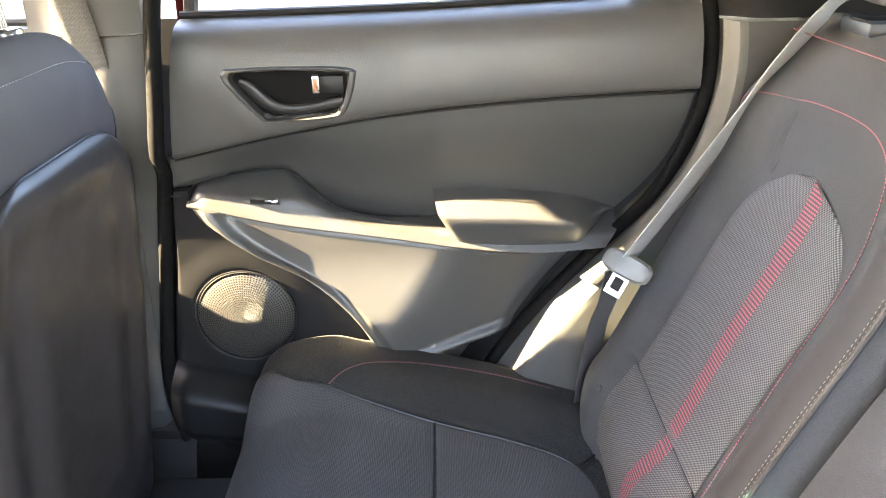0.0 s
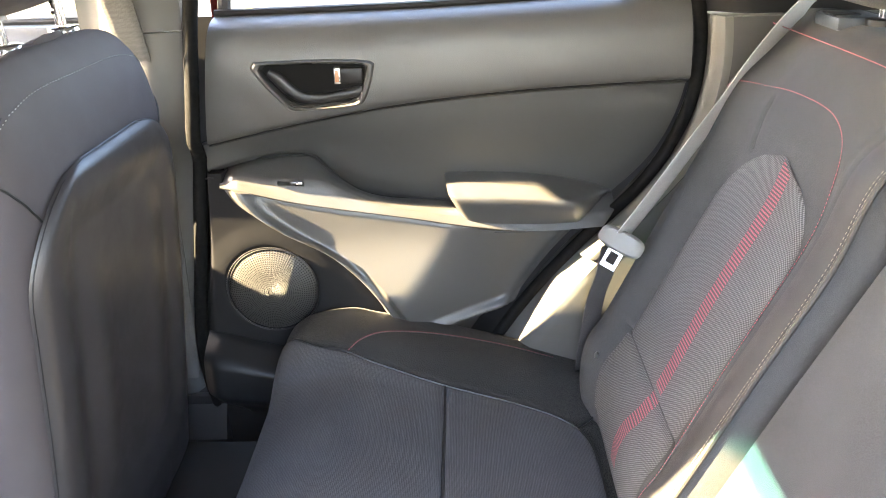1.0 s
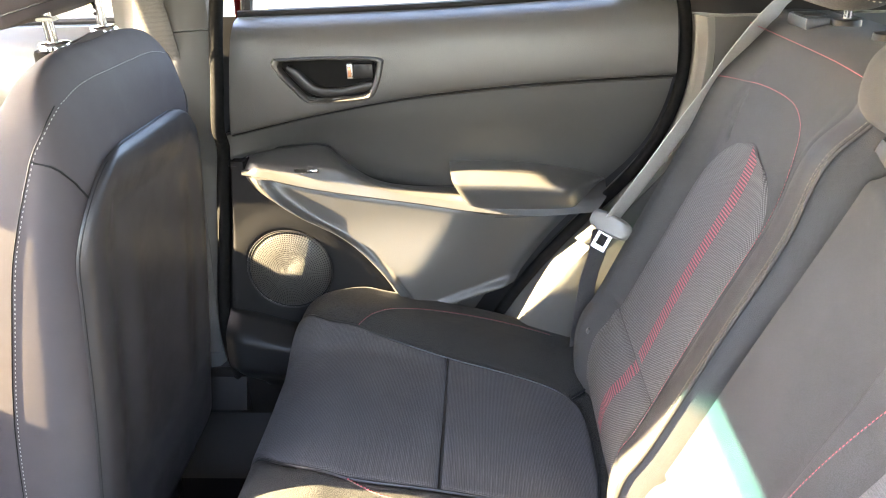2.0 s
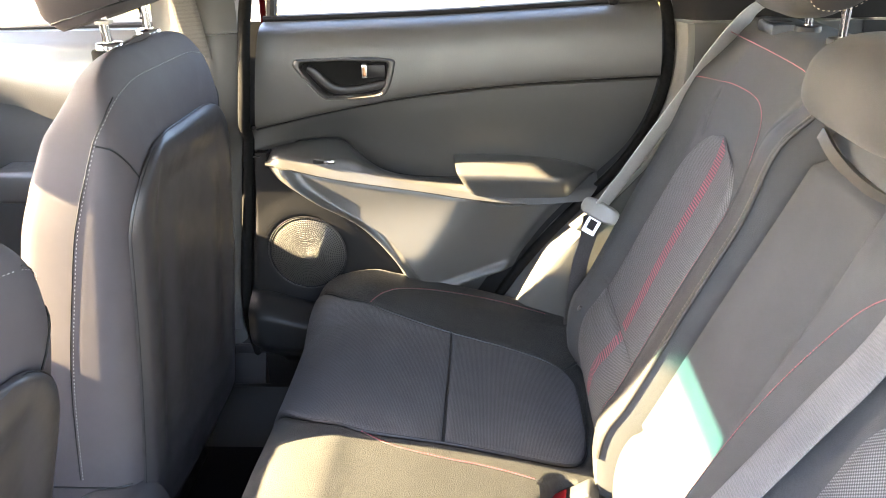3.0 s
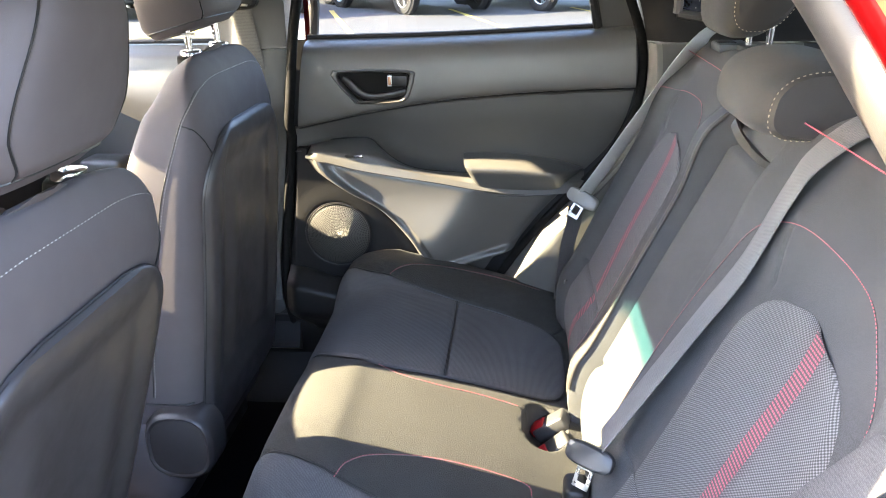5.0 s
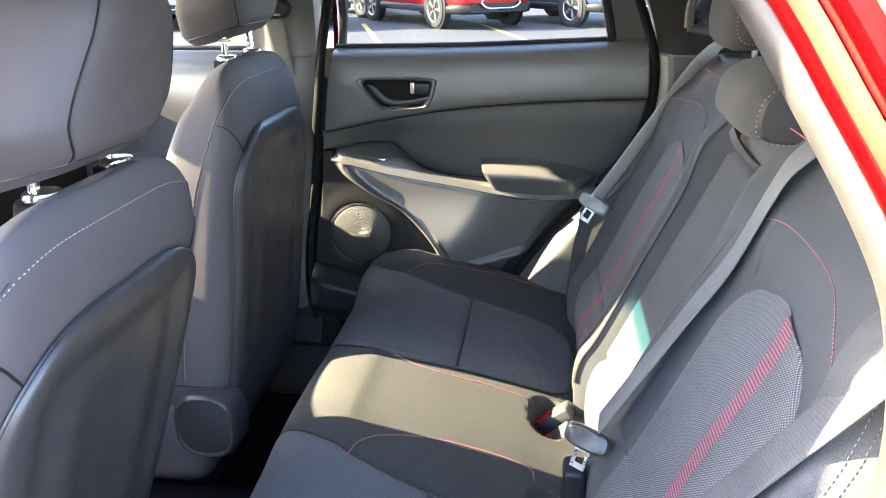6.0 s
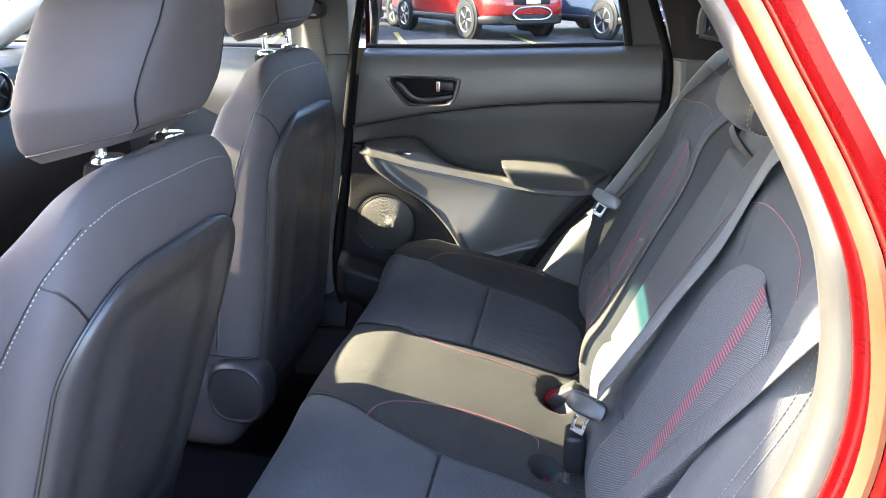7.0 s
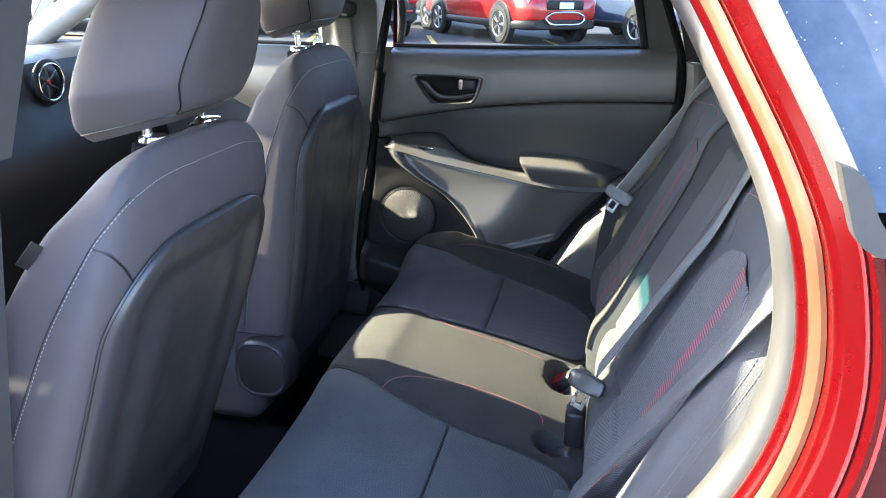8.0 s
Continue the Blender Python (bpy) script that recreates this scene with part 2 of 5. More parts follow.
def knit(name, dark, light, pitch):
    """Open mesh cloth: pale knots in a staggered grid over a dark ground."""
    m, nt, b = shader(name)
    sp = nt.nodes.new("ShaderNodeSeparateXYZ")
    nt.links.new(coords(nt), sp.inputs[0])
    k = 2 * math.pi / pitch
    a = math_node(nt, "SINE", math_node(nt, "MULTIPLY", sp.outputs["Y"], k))
    c = math_node(nt, "SINE", math_node(nt, "MULTIPLY", sp.outputs["Z"], k * 1.1))
    f = math_node(nt, "ADD", math_node(nt, "MULTIPLY", math_node(nt, "MULTIPLY", a, c), 0.5), 0.5)
    f = math_node(nt, "ADD", math_node(nt, "MULTIPLY", f, 0.8), math_node(nt, "MULTIPLY", noise_of(nt, 700, 2, 0.6), 0.2))
    f = ramp(nt, f, [(0.36, (0, 0, 0)), (0.74, (1, 1, 1))])
    nt.links.new(mixed(nt, f, dark, light), b.inputs["Base Color"])
    b.inputs["Roughness"].default_value = 0.8
    b.inputs["Specular IOR Level"].default_value = 0.3
    bumped(nt, b, f, 0.5, 0.0008)
    return m


CLOTH_MESH = knit("mesh_cloth", (0.062, 0.062, 0.064), (0.195, 0.193, 0.197), 0.0037)
CLOTH_INSERT = fabric("insert_cloth", (0.057, 0.056, 0.059), (0.137, 0.133, 0.139), 460, 0.4, plane=("X", "Y"), even=0.25, lo=0.40, hi=0.80)
WEBBING = fabric("belt_webbing", (0.105, 0.103, 0.106), (0.195, 0.192, 0.197), 600, 0.5, even=0.4)
THREAD_RED = plain("red_thread", (0.52, 0.095, 0.125), 0.6)
THREAD_GREY = plain("grey_thread", (0.42, 0.41, 0.39), 0.7)
THREAD_BEIGE = plain("beige_thread", (0.34, 0.30, 0.24), 0.7)
SEAL_BLACK = plain("black_seal", (0.007, 0.007, 0.007), 0.85, spec=0.12)
EDGE_BROWN = plastic("edge_piping", (0.030, 0.027, 0.025), (0.045, 0.041, 0.038), 0.5, 1400, 0.15, 0.4)
MOULDING = plastic("glass_moulding", (0.028, 0.028, 0.029), (0.044, 0.044, 0.045), 0.45, 1500, 0.15)
# belt webbing with the far rear belt's sunlight put into its colour
WEBBING_LIT = fabric("lit_webbing", (0.36, 0.35, 0.33), (0.55, 0.54, 0.515), 600, 0.5, even=0.4)
# same webbing, darkened for the shade on the near outer belt
WEBBING_SHADED = fabric("shaded_webbing", (0.050, 0.050, 0.052), (0.100, 0.100, 0.104), 600, 0.5, even=0.4)
# same webbing with the centre pillar's shade put into the colour
WEBBING_PILLAR_SHADE = fabric("pillar_shade_webbing", (0.070, 0.068, 0.066), (0.13, 0.127, 0.122), 600, 0.5, even=0.4)
RUBBER = plain("rubber_seal", (0.012, 0.012, 0.013), 0.45, strength=0.1)
CHROME = plain("chrome", (0.75, 0.75, 0.76), 0.12, 1.0, vary=0.03)
STEEL = plain("buckle_steel", (0.62, 0.61, 0.59), 0.3, 1.0)
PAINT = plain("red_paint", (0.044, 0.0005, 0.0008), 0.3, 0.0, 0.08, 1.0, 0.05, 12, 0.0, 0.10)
# the body red made lighter: sun glint painted into the colour
PAINT_GLINT = plain("red_paint_glint", (0.10, 0.012, 0.016), 0.25, 0.0, 0.6, 1.0, 0.05, 12, 0.0, 0.12)
SEAL_GREY = plastic("grey_seal", (0.029, 0.028, 0.0265), (0.043, 0.042, 0.040), 0.45, 1500, 0.15)
BUCKLE = plastic("buckle_plastic", (0.040, 0.040, 0.042), (0.055, 0.055, 0.057), 0.4, 1500, 0.1)
BUTTON_RED = plain("buckle_red", (0.5, 0.01, 0.015), 0.35)
CARPET = plain("carpet", (0.005, 0.005, 0.007), 0.95, spec=0.04, vary=0.5, scale=300, strength=0.4)
HEADLINER = plain("headliner", (0.33, 0.32, 0.30), 0.9)


def dusty_glass(name):
    """Dark privacy glass with dust and dried water spots."""
    m, nt, b = shader(name)
    v = coords(nt)
    film = ramp(nt, noise_of(nt, 14, 6, 0.65, v), [(0.35, (0.0,) * 3), (0.75, (0.10,) * 3)])
    vor = add(nt, "ShaderNodeTexVoronoi", Scale=90.0)
    nt.links.new(v, vor.inputs["Vector"])
    spots = ramp(nt, vor.outputs["Distance"], [(0.0, (0.75,) * 3), (0.10, (0.5,) * 3), (0.16, (0, 0, 0))])
    keep = ramp(nt, noise_of(nt, 23, 3, 0.6, v), [(0.55, (0, 0, 0)), (0.66, (1, 1, 1))])
    f = math_node(nt, "ADD", film, math_node(nt, "MULTIPLY", spots, keep))
    nt.links.new(mixed(nt, f, (0.012, 0.018, 0.032), (0.55, 0.57, 0.60)), b.inputs["Base Color"])
    nt.links.new(ramp(nt, f, [(0.0, (0.05,) * 3), (0.6, (0.6,) * 3)]), b.inputs["Roughness"])
    b.inputs["Coat Weight"].default_value = 0.6
    b.inputs["Coat Roughness"].default_value = 0.05
    return m


GLASS_DARK = dusty_glass("privacy_glass")


def striped_red(name):
    """Red stripe woven with pale cross threads."""
    m, nt, b = shader(name)
    v = coords(nt)
    w = add(nt, "ShaderNodeTexWave", Scale=78.0, Distortion=0.4, Detail=1.0)
    w.bands_direction = "Z"
    nt.links.new(v, w.inputs["Vector"])
    w2 = add(nt, "ShaderNodeTexWave", Scale=75.0, Distortion=0.0)
    w2.bands_direction = "Y"
    nt.links.new(v, w2.inputs["Vector"])
    f = math_node(nt, "MULTIPLY", ramp(nt, w.outputs["Fac"], [(0.35, (0, 0, 0)), (0.6, (1, 1, 1))]), ramp(nt, w2.outputs["Fac"], [(0.1, (0.3,) * 3), (0.4, (1, 1, 1))]))
    nt.links.new(mixed(nt, f, (0.085, 0.062, 0.066), (0.42, 0.115, 0.145)), b.inputs["Base Color"])
    b.inputs["Roughness"].default_value = 0.8
    bumped(nt, b, f, 0.5, 0.0008)
    return m


RED_CLOTH = striped_red("red_stripe")
# ---- the far rear door, seen from inside ----
MID = 0.478                     # the car's middle line
FRONT_X = profile([(0.44, -0.385), (0.53, -0.402), (0.626, -0.400), (0.80, -0.376), (0.973, -0.352), (1.16, -0.328), (1.30, -0.31)])
REAR_X = profile([(0.44, -0.02), (0.55, 0.045), (0.63, 0.093), (0.75, 0.179), (0.852, 0.277), (0.947, 0.352), (1.06, 0.383), (1.165, 0.376)])
crease = curve_of([(-0.352, 0.970), (-0.193, 1.004), (-0.034, 1.030), (0.122, 1.045), (0.25, 1.052), (0.383, 1.057)])
belt = curve_of([(-0.329, 1.158), (-0.03, 1.163), (0.20, 1.172), (0.376, 1.180)])
arm_top = curve_of([(-0.350, 0.918), (-0.325, 0.927), (-0.277, 0.935), (-0.205, 0.937), (-0.176, 0.915), (-0.146, 0.888), (-0.110, 0.869), (-0.053, 0.860), (0.06, 0.857), (0.18, 0.862), (0.288, 0.866)])
arm_ridge = curve_of([(-0.346, 0.914), (-0.320, 0.924), (-0.26, 0.918), (-0.185, 0.915), (-0.150, 0.900), (-0.110, 0.882), (-0.045, 0.868), (0.05, 0.856), (0.17, 0.848), (0.285, 0.855)])
arm_edge = curve_of([(-0.342, 0.910), (-0.318, 0.912), (-0.261, 0.900), (-0.182, 0.894), (-0.107, 0.876), (-0.041, 0.862), (0.045, 0.848), (0.16, 0.836), (0.275, 0.842)])
arm_line = curve_of([(-0.338, 0.906), (-0.300, 0.898), (-0.206, 0.876), (-0.042, 0.850), (0.053, 0.834), (0.16, 0.824), (0.265, 0.830)])
flare = curve_of([(-0.338, 0.907), (-0.330, 0.890), (-0.312, 0.868), (-0.268, 0.836), (-0.203, 0.803), (-0.162, 0.770), (-0.121, 0.724), (-0.090, 0.676), (-0.066, 0.61), (-0.055, 0.50)])
HANDLE = [(-0.258, 1.096), (-0.180, 1.098), (-0.098, 1.095), (-0.090, 1.080), (-0.104, 1.040), (-0.125, 1.030), (-0.20, 1.026), (-0.222, 1.034), (-0.262, 1.082)]
SPEAKER = (-0.277, 0.722)
SWITCH = [(-0.250, 0.9135), (-0.206, 0.9115), (-0.207, 0.9015), (-0.249, 0.9035)]


def inside(poly, x, z):
    """How far (x, z) lies inside the polygon: metres, negative outside."""
    best, odd = 9.0, False
    for (ax, az), (bx, bz) in zip(poly, poly[1:] + poly[:1]):
        if (az > z) != (bz > z) and x < (bx - ax) * (z - az) / (bz - az) + ax:
            odd = not odd
        t = max(0, min(1, ((x - ax) * (bx - ax) + (z - az) * (bz - az)) / ((bx - ax) ** 2 + (bz - az) ** 2)))
        best = min(best, math.hypot(x - ax - t * (bx - ax), z - az - t * (bz - az)))
    return best if odd else -best


upper_y = profile([(-0.02, 1.128), (0.0, 1.120), (0.05, 1.113), (0.25, 1.110), (0.55, 1.112), (0.75, 1.118), (0.88, 1.126), (0.95, 1.138), (0.985, 1.155), (1.0, 1.172)])


def upper_panel(u, v):
    a, b = crease(u), belt(u)
    x, z = a + (b - a) * v
    y = upper_y(v)
    y -= 0.002 * step(-0.05, -0.015, inside(HANDLE, x, z)) * step(0.95, 0.8, v)
    y += 0.030 * step(0.003, 0.010, inside(HANDLE, x, z))
    return x, y, z


def insert_panel(u, v):
    a, b = crease(u), arm_top(u)
    x, z = a + (b - a) * v
    x += (REAR_X(z) - (crease(1)[0] + (arm_top(1)[0] - crease(1)[0]) * v)) * u ** 3 - 0.014 * (1 - u) ** 12
    return x, 1.122 + 0.012 * step(0, 0.05, v) + 0.030 * step(0.0, 1.0, v) * step(0.0, 0.16, u) + 0.006 * bump(v, 1.0, 0.1), z - 0.001


ARM_Y = profile([(0.0, 1.168), (0.33, 1.124), (0.42, 1.113), (0.66, 1.106), (0.75, 1.104), (1.0, 1.099)])


def armrest_band(u, v):
    rows = (arm_top(u), arm_ridge(u), arm_edge(u), arm_line(u))
    k = min(2, int(v * 3))
    a, b = rows[k], rows[k + 1]
    x, z = a + (b - a) * (v * 3 - k)
    y = ARM_Y(v) + 0.030 * step(0.05, 0.0, u) * (1 - v)
    y += 0.010 * step(0.002, 0.004, inside(SWITCH, x, z))
    return x, y, z


def lower_panel(u, v):
    a = flare(u)
    z1 = 0.830 + (0.44 - 0.830) * u
    b = np.array([REAR_X(z1), z1])
    x, z = a + (b - a) * v
    top = arm_line(v) - (arm_line(0) + (arm_line(1) - arm_line(0)) * v)
    x, z = x + top[0] * (1 - u) ** 3, z + top[1] * (1 - u) ** 3
    d = v * float(np.linalg.norm(b - a))
    q = x + 0.06 - 0.70 * (z - 0.70)
    low = z - 0.668 - 0.24 * x
    y = 1.100 + 0.012 * step(0.028, 0.0, d) - 0.013 * bump(d, 0.030, 0.018) - 0.021 * step(0.835, 0.67, z) * step(0.03, 0.07, d)
    y += 0.058 * step(-0.02, 0.22, q)
    y -= 0.012 * step(0.0, -0.016, low) * step(-0.06, 0.0, x)
    y += 0.07 * step(-0.020, -0.030, low) * step(-0.04, 0.02, x)
    y += 0.002 * bump(u, 0.0, 0.008) + 0.012 * bump(v, 1.0, 0.03)
    return x, y, z


def speaker_panel(u, v):
    z = 0.925 - 0.345 * u
    x0 = FRONT_X(z)
    fu = next((k / 60 for k in range(61) if flare(k / 60)[1] <= z), 1.0)
    x1 = float(flare(fu)[0]) + 0.004 if z < 0.908 else -0.335
    x = x0 + (x1 - x0) * v
    r = math.hypot(x - SPEAKER[0], z - SPEAKER[1])
    y = 1.113 - 0.003 * step(0.125, 0.085, r) + 0.006 * step(0.080, 0.072, r) + 0.012 * bump(v, 1.0, 0.05) + 0.008 * bump(v, 0.0, 0.02)
    return x, y, z


door = thing("door_1", (0, 1.15, 0.45), "dark grey moulded rear car door panel with a curved armrest", "car door", kind="structure")
OUT = (0, 0.02, 0)
part("upper_panel", sheet(upper_panel, 170, 46, OUT), TRIM, door, "grained dark grey upper door panel")
part("insert_panel", sheet(insert_panel, 90, 24, OUT), TRIM_SOFT, door)
part("armrest", sheet(armrest_band, 150, 36, OUT), TRIM, door)
part("lower_panel", sheet(lower_panel, 90, 90, OUT), TRIM, door)
# speaker panel near-black: shade of its recess is put into the colour
part("speaker_panel", sheet(speaker_panel, 110, 80, OUT), plastic("shaded_lower_trim", (0.013, 0.013, 0.014), (0.018, 0.018, 0.019), 0.62, 1300, 0.2, 0.10), door)


def pocket(u, v):
    z_top = 0.640 - 0.035 * step(0.0, 0.45, u)
    z = z_top + (0.475 - z_top) * v
    x0, x1 = FRONT_X(z) + 0.03 * step(0.7, 1.0, v) ** 2, -0.02
    x = x0 + (x1 - x0) * u
    y = 1.098 - 0.042 * math.sin(min(1.0, v * 4) * math.pi / 2) + 0.05 * step(0.55, 1.0, v) + 0.02 * bump(u, 0, 0.04)
    return x, y, z


part("map_pocket", sheet(pocket, 50, 40, OUT), TRIM_BLACK, door, "black door pocket moulding")

# armrest pad: a top face and a rounded front face
pad_top = curve_of([(0.014, 0.905), (0.07, 0.906), (0.15, 0.901), (0.23, 0.887), (0.286, 0.868)])
pad_low = curve_of([(0.050, 0.832), (0.066, 0.819), (0.09, 0.8165), (0.16, 0.817), (0.235, 0.824), (0.270, 0.842), (0.286, 0.866)])


def pad(u, v):
    a, b = pad_top(u), pad_low(u)
    x, z = a + (b - a) * v
    d = 0.070 * step(1.0, 0.70, u)
    y = 1.158 - d * math.sin(min(1.0, v / 0.24) * math.pi / 2) ** 0.8 + 0.020 * step(0.26, 1.0, v) + 0.010 * bump(v, 1.0, 0.06)
    return x, y + 0.004 * bump(u, 0.0, 0.02), z


def pad_end(u, v):
    x, y, z = pad(0.0, v)
    return x + 0.0, y + (1.172 - y) * u, z + 0.0


part("armrest_pad", sheet(pad, 60, 36, (0, 0.03, 0)), TRIM, door, "padded grey armrest pull")
part("pad_end", sheet(pad_end, 6, 30, (0.003, 0, 0)), TRIM_SOFT, door)
part("parting_line", tube([Vector(pad(u, 1.0)) + Vector((0, 0.002, -0.0015)) for u in np.linspace(0.0, 0.95, 30)], 0.0016, 6), RUBBER, door)
# dark parting lines between the mouldings
for pts, dy in (([(x, z) for x, z in [crease(k / 40) for k in range(41)]], 1.1235), ):
    part("parting_line", tube([(x, dy, z - 0.0022) for x, z in pts], 0.0022, 6), RUBBER, door)
part("parting_line", tube([(x, 1.1605, z + 0.0015) for x, z in [arm_top(k / 80) for k in range(66)]], 0.0018, 6), RUBBER, door)
part("parting_line", tube([(x, 1.0985, z) for x, z in [arm_line(k / 60) for k in range(50)]], 0.0010, 6), RUBBER, door)
part("parting_line", tube([(-0.362, 1.110, 0.9185), (-0.349, 1.112, 0.9185)], 0.0014, 6), RUBBER, door)
# door handle: bezel, bowl, lever, lock tab
loop = spline(HANDLE + [HANDLE[0]], 81)[:-1]
cx, cz = -0.170, 1.064
rings = []
for k, dy in ((1.06, 0.0045), (1.04, 0.000), (1.01, -0.0025), (0.97, -0.0030), (0.93, -0.0015), (0.905, 0.003), (0.88, 0.022)):
    rings.append([(cx + (x - cx) * k, 1.1065 + dy, cz + (z - cz) * k) for x, z in loop])
part("handle_bezel", loft(rings, True, False), TRIM_SOFT, door, "satin dark grey handle surround")
bowl = []
for k, dy in ((0.885, 0.010), (0.86, 0.024), (0.7, 0.027), (0.4, 0.0275), (0.05, 0.028)):
    bowl.append([(cx + (x - cx) * k, 1.1065 + dy, cz + (z - cz) * k) for x, z in loop])
part("handle_bowl", loft(bowl, True, True), plastic("bowl_black", (0.006, 0.006, 0.006), (0.009, 0.009, 0.009), 0.7, 1800, 0.1, 0.08), door)
lever = spline([(-0.244, 1.081), (-0.232, 1.073), (-0.216, 1.056), (-0.200, 1.045), (-0.178, 1.041), (-0.150, 1.043), (-0.124, 1.048), (-0.104, 1.052)], 40)
wid = profile([(0.0, 0.006), (0.12, 0.0095), (0.4, 0.0085), (0.7, 0.0075), (1.0, 0.008)])
rings = []
for i, (x, z) in enumerate(lever):
    ax, az = lever[max(0, i - 1)]
    bx, bz = lever[min(39, i + 1)]
    length = math.hypot(bx - ax, bz - az)
    nx, nz = -(bz - az) / length, (bx - ax) / length
    rings.append([(x + nx * wid(i / 39) * math.cos(q), 1.117 - 0.007 * math.copysign(abs(math.sin(q)) ** 0.6, math.sin(q)), z + nz * wid(i / 39) * math.cos(q)) for q in [2 * math.pi * k / 20 for k in range(20)]])
part("handle_lever", loft(rings), plastic("satin_black", (0.018, 0.018, 0.019), (0.025, 0.025, 0.026), 0.38, 1800, 0.05, 0.5), door, "satin black pull lever")
tab = part("lock_tab", box(-0.138, -0.102, 1.107, 1.13, 1.064, 1.087, 0.002), TRIM_BLACK, door)
mark = part("lock_mark", box(-0.1445, -0.1350, 1.1045, 1.124, 1.064, 1.0875, 0.0010), STEEL, door, "pale metal lock marker")
part("mark_window", box(-0.1425, -0.1370, 1.1035, 1.106, 1.067, 1.0845, 0.0006), plain("pale_orange", (0.55, 0.25, 0.12), 0.4), mark, "orange lock window")
# speaker
gm, gnt, gb = shader("grille_mesh")
gv = coords(gnt, 1.0, rot=(0, 0, 0))
sep = gnt.nodes.new("ShaderNodeSeparateXYZ")
gnt.links.new(gv, sep.inputs[0])
dx = math_node(gnt, "SUBTRACT", sep.outputs[0], SPEAKER[0])
dz = math_node(gnt, "SUBTRACT", sep.outputs[2], SPEAKER[1])
radius = math_node(gnt, "SQRT", math_node(gnt, "ADD", math_node(gnt, "MULTIPLY", dx, dx), math_node(gnt, "MULTIPLY", dz, dz)))
gx = math_node(gnt, "SINE", math_node(gnt, "MULTIPLY", radius, 900.0))
gz = math_node(gnt, "SINE", math_node(gnt, "MULTIPLY", math_node(gnt, "ARCTAN2", dz, dx), 48.0))
dots = math_node(gnt, "MULTIPLY", math_node(gnt, "MULTIPLY", gx, gx), math_node(gnt, "MULTIPLY", gz, gz))
hole = ramp(gnt, dots, [(0.0, (0, 0, 0)), (0.22, (0, 0, 0)), (0.40, (1, 1, 1))])
gnt.links.new(mixed(gnt, hole, (0.060, 0.059, 0.055), (0.003, 0.003, 0.003)), gb.inputs["Base Color"])
gb.inputs["Roughness"].default_value = 0.5
gb.inputs["Metallic"].default_value = 0.3
bumped(gnt, gb, hole, 0.6, 0.001)
rings = []
for q, dy in ((0.0746, 0.006), (0.0735, 0.002), (0.070, -0.0005), (0.060, -0.0040), (0.045, -0.0080), (0.025, -0.0105), (0.001, -0.0115)):
    rings.append([(SPEAKER[0] + q * math.cos(a), 1.1085 + dy, SPEAKER[1] + q * 1.0 * math.sin(a)) for a in [2 * math.pi * k / 64 for k in range(64)]])
spk = part("speaker_grille", loft(rings), gm, door, "round perforated speaker grille")
part("grille_ring", tube([(SPEAKER[0] + 0.0765 * math.cos(a), 1.1085, SPEAKER[1] + 0.0765 * math.sin(a)) for a in [2 * math.pi * k / 64 for k in range(65)]], 0.0014, 8), TRIM_BLACK, spk)
# window switch
part("window_switch", box(-0.2285, -0.2085, 1.108, 1.125, 0.9035, 0.9105, 0.002), CHROME, door, "small silver-tipped window switch")
part("switch_well", box(-0.252, -0.204, 1.122, 1.130, 0.899, 0.915, 0.001), RUBBER, door)
# what closes the door behind its mouldings, and its red outer skin
part("door_core", sheet(lambda u, v: (FRONT_X(0.44 + 0.72 * v) - 0.045 + (REAR_X(0.44 + 0.72 * v) + 0.080 - FRONT_X(0.44 + 0.72 * v)) * u, 1.192, 0.44 + 0.715 * v), 20, 20, (0, 0.006, 0)), TRIM_BLACK, door)
part("outer_skin", sheet(lambda u, v: (-0.40 + (0.45 + 0.30 * v) * u, 1.285 - 0.03 * v, 0.36 + 0.78 * v), 6, 6, (0, 0.01, 0)), PAINT, door, "red painted outer door skin")
part("window_post", sheet(lambda u, v: (-0.338 + 0.011 * u + 0.02 * v, 1.184 - 0.10 * v * v - 0.03 * v, 1.150 + 0.31 * v), 3, 10, (0, 0.02, 0)), PAINT, door, "red window frame post")
part("window_frame", tube(spline([(-0.318, 1.182, 1.155), (-0.306, 1.17, 1.25), (-0.295, 1.10, 1.40), (-0.1, 1.06, 1.435), (0.15, 1.06, 1.43), (0.235, 1.075, 1.40), (0.272, 1.12, 1.30), (0.302, 1.165, 1.178)], 60), 0.010, 8), RUBBER, door)
# window
glass_top = 0.30


def pane(u, v):
    z = 1.165 + glass_top * v
    x0, x1 = FRONT_X(1.16) + 0.012, 0.318 - 0.10 * v
    return x0 + (x1 - x0) * u, 1.180 - 0.10 * v * v - 0.03 * v, z


part("window_glass", sheet(pane, 8, 8, (0, 0.004, 0)), glass("tinted_glass", (0.40, 0.43, 0.44)), door, "tinted side window pane")
part("belt_seal", tube([(x, 1.171, z + 0.003) for x, z in [belt(k / 20) for k in range(19)]], 0.006), RUBBER, door)
sail = bmesh.new()
loft([[(0.300, 1.165, 1.176), (0.392, 1.165, 1.176), (0.335, 1.12, 1.34), (0.258, 1.12, 1.34)], [(0.300, 1.18, 1.176), (0.392, 1.18, 1.176), (0.335, 1.135, 1.34), (0.258, 1.135, 1.34)]], bm=sail)
part("sail_panel", sail, TRIM_SOFT, door, "black triangular window corner panel")

# ---- shell ----
def solid(name, bm, mat, label, category="car body", parent=None):
    return tagged(part(name, bm, mat, parent), label, category, kind="structure")


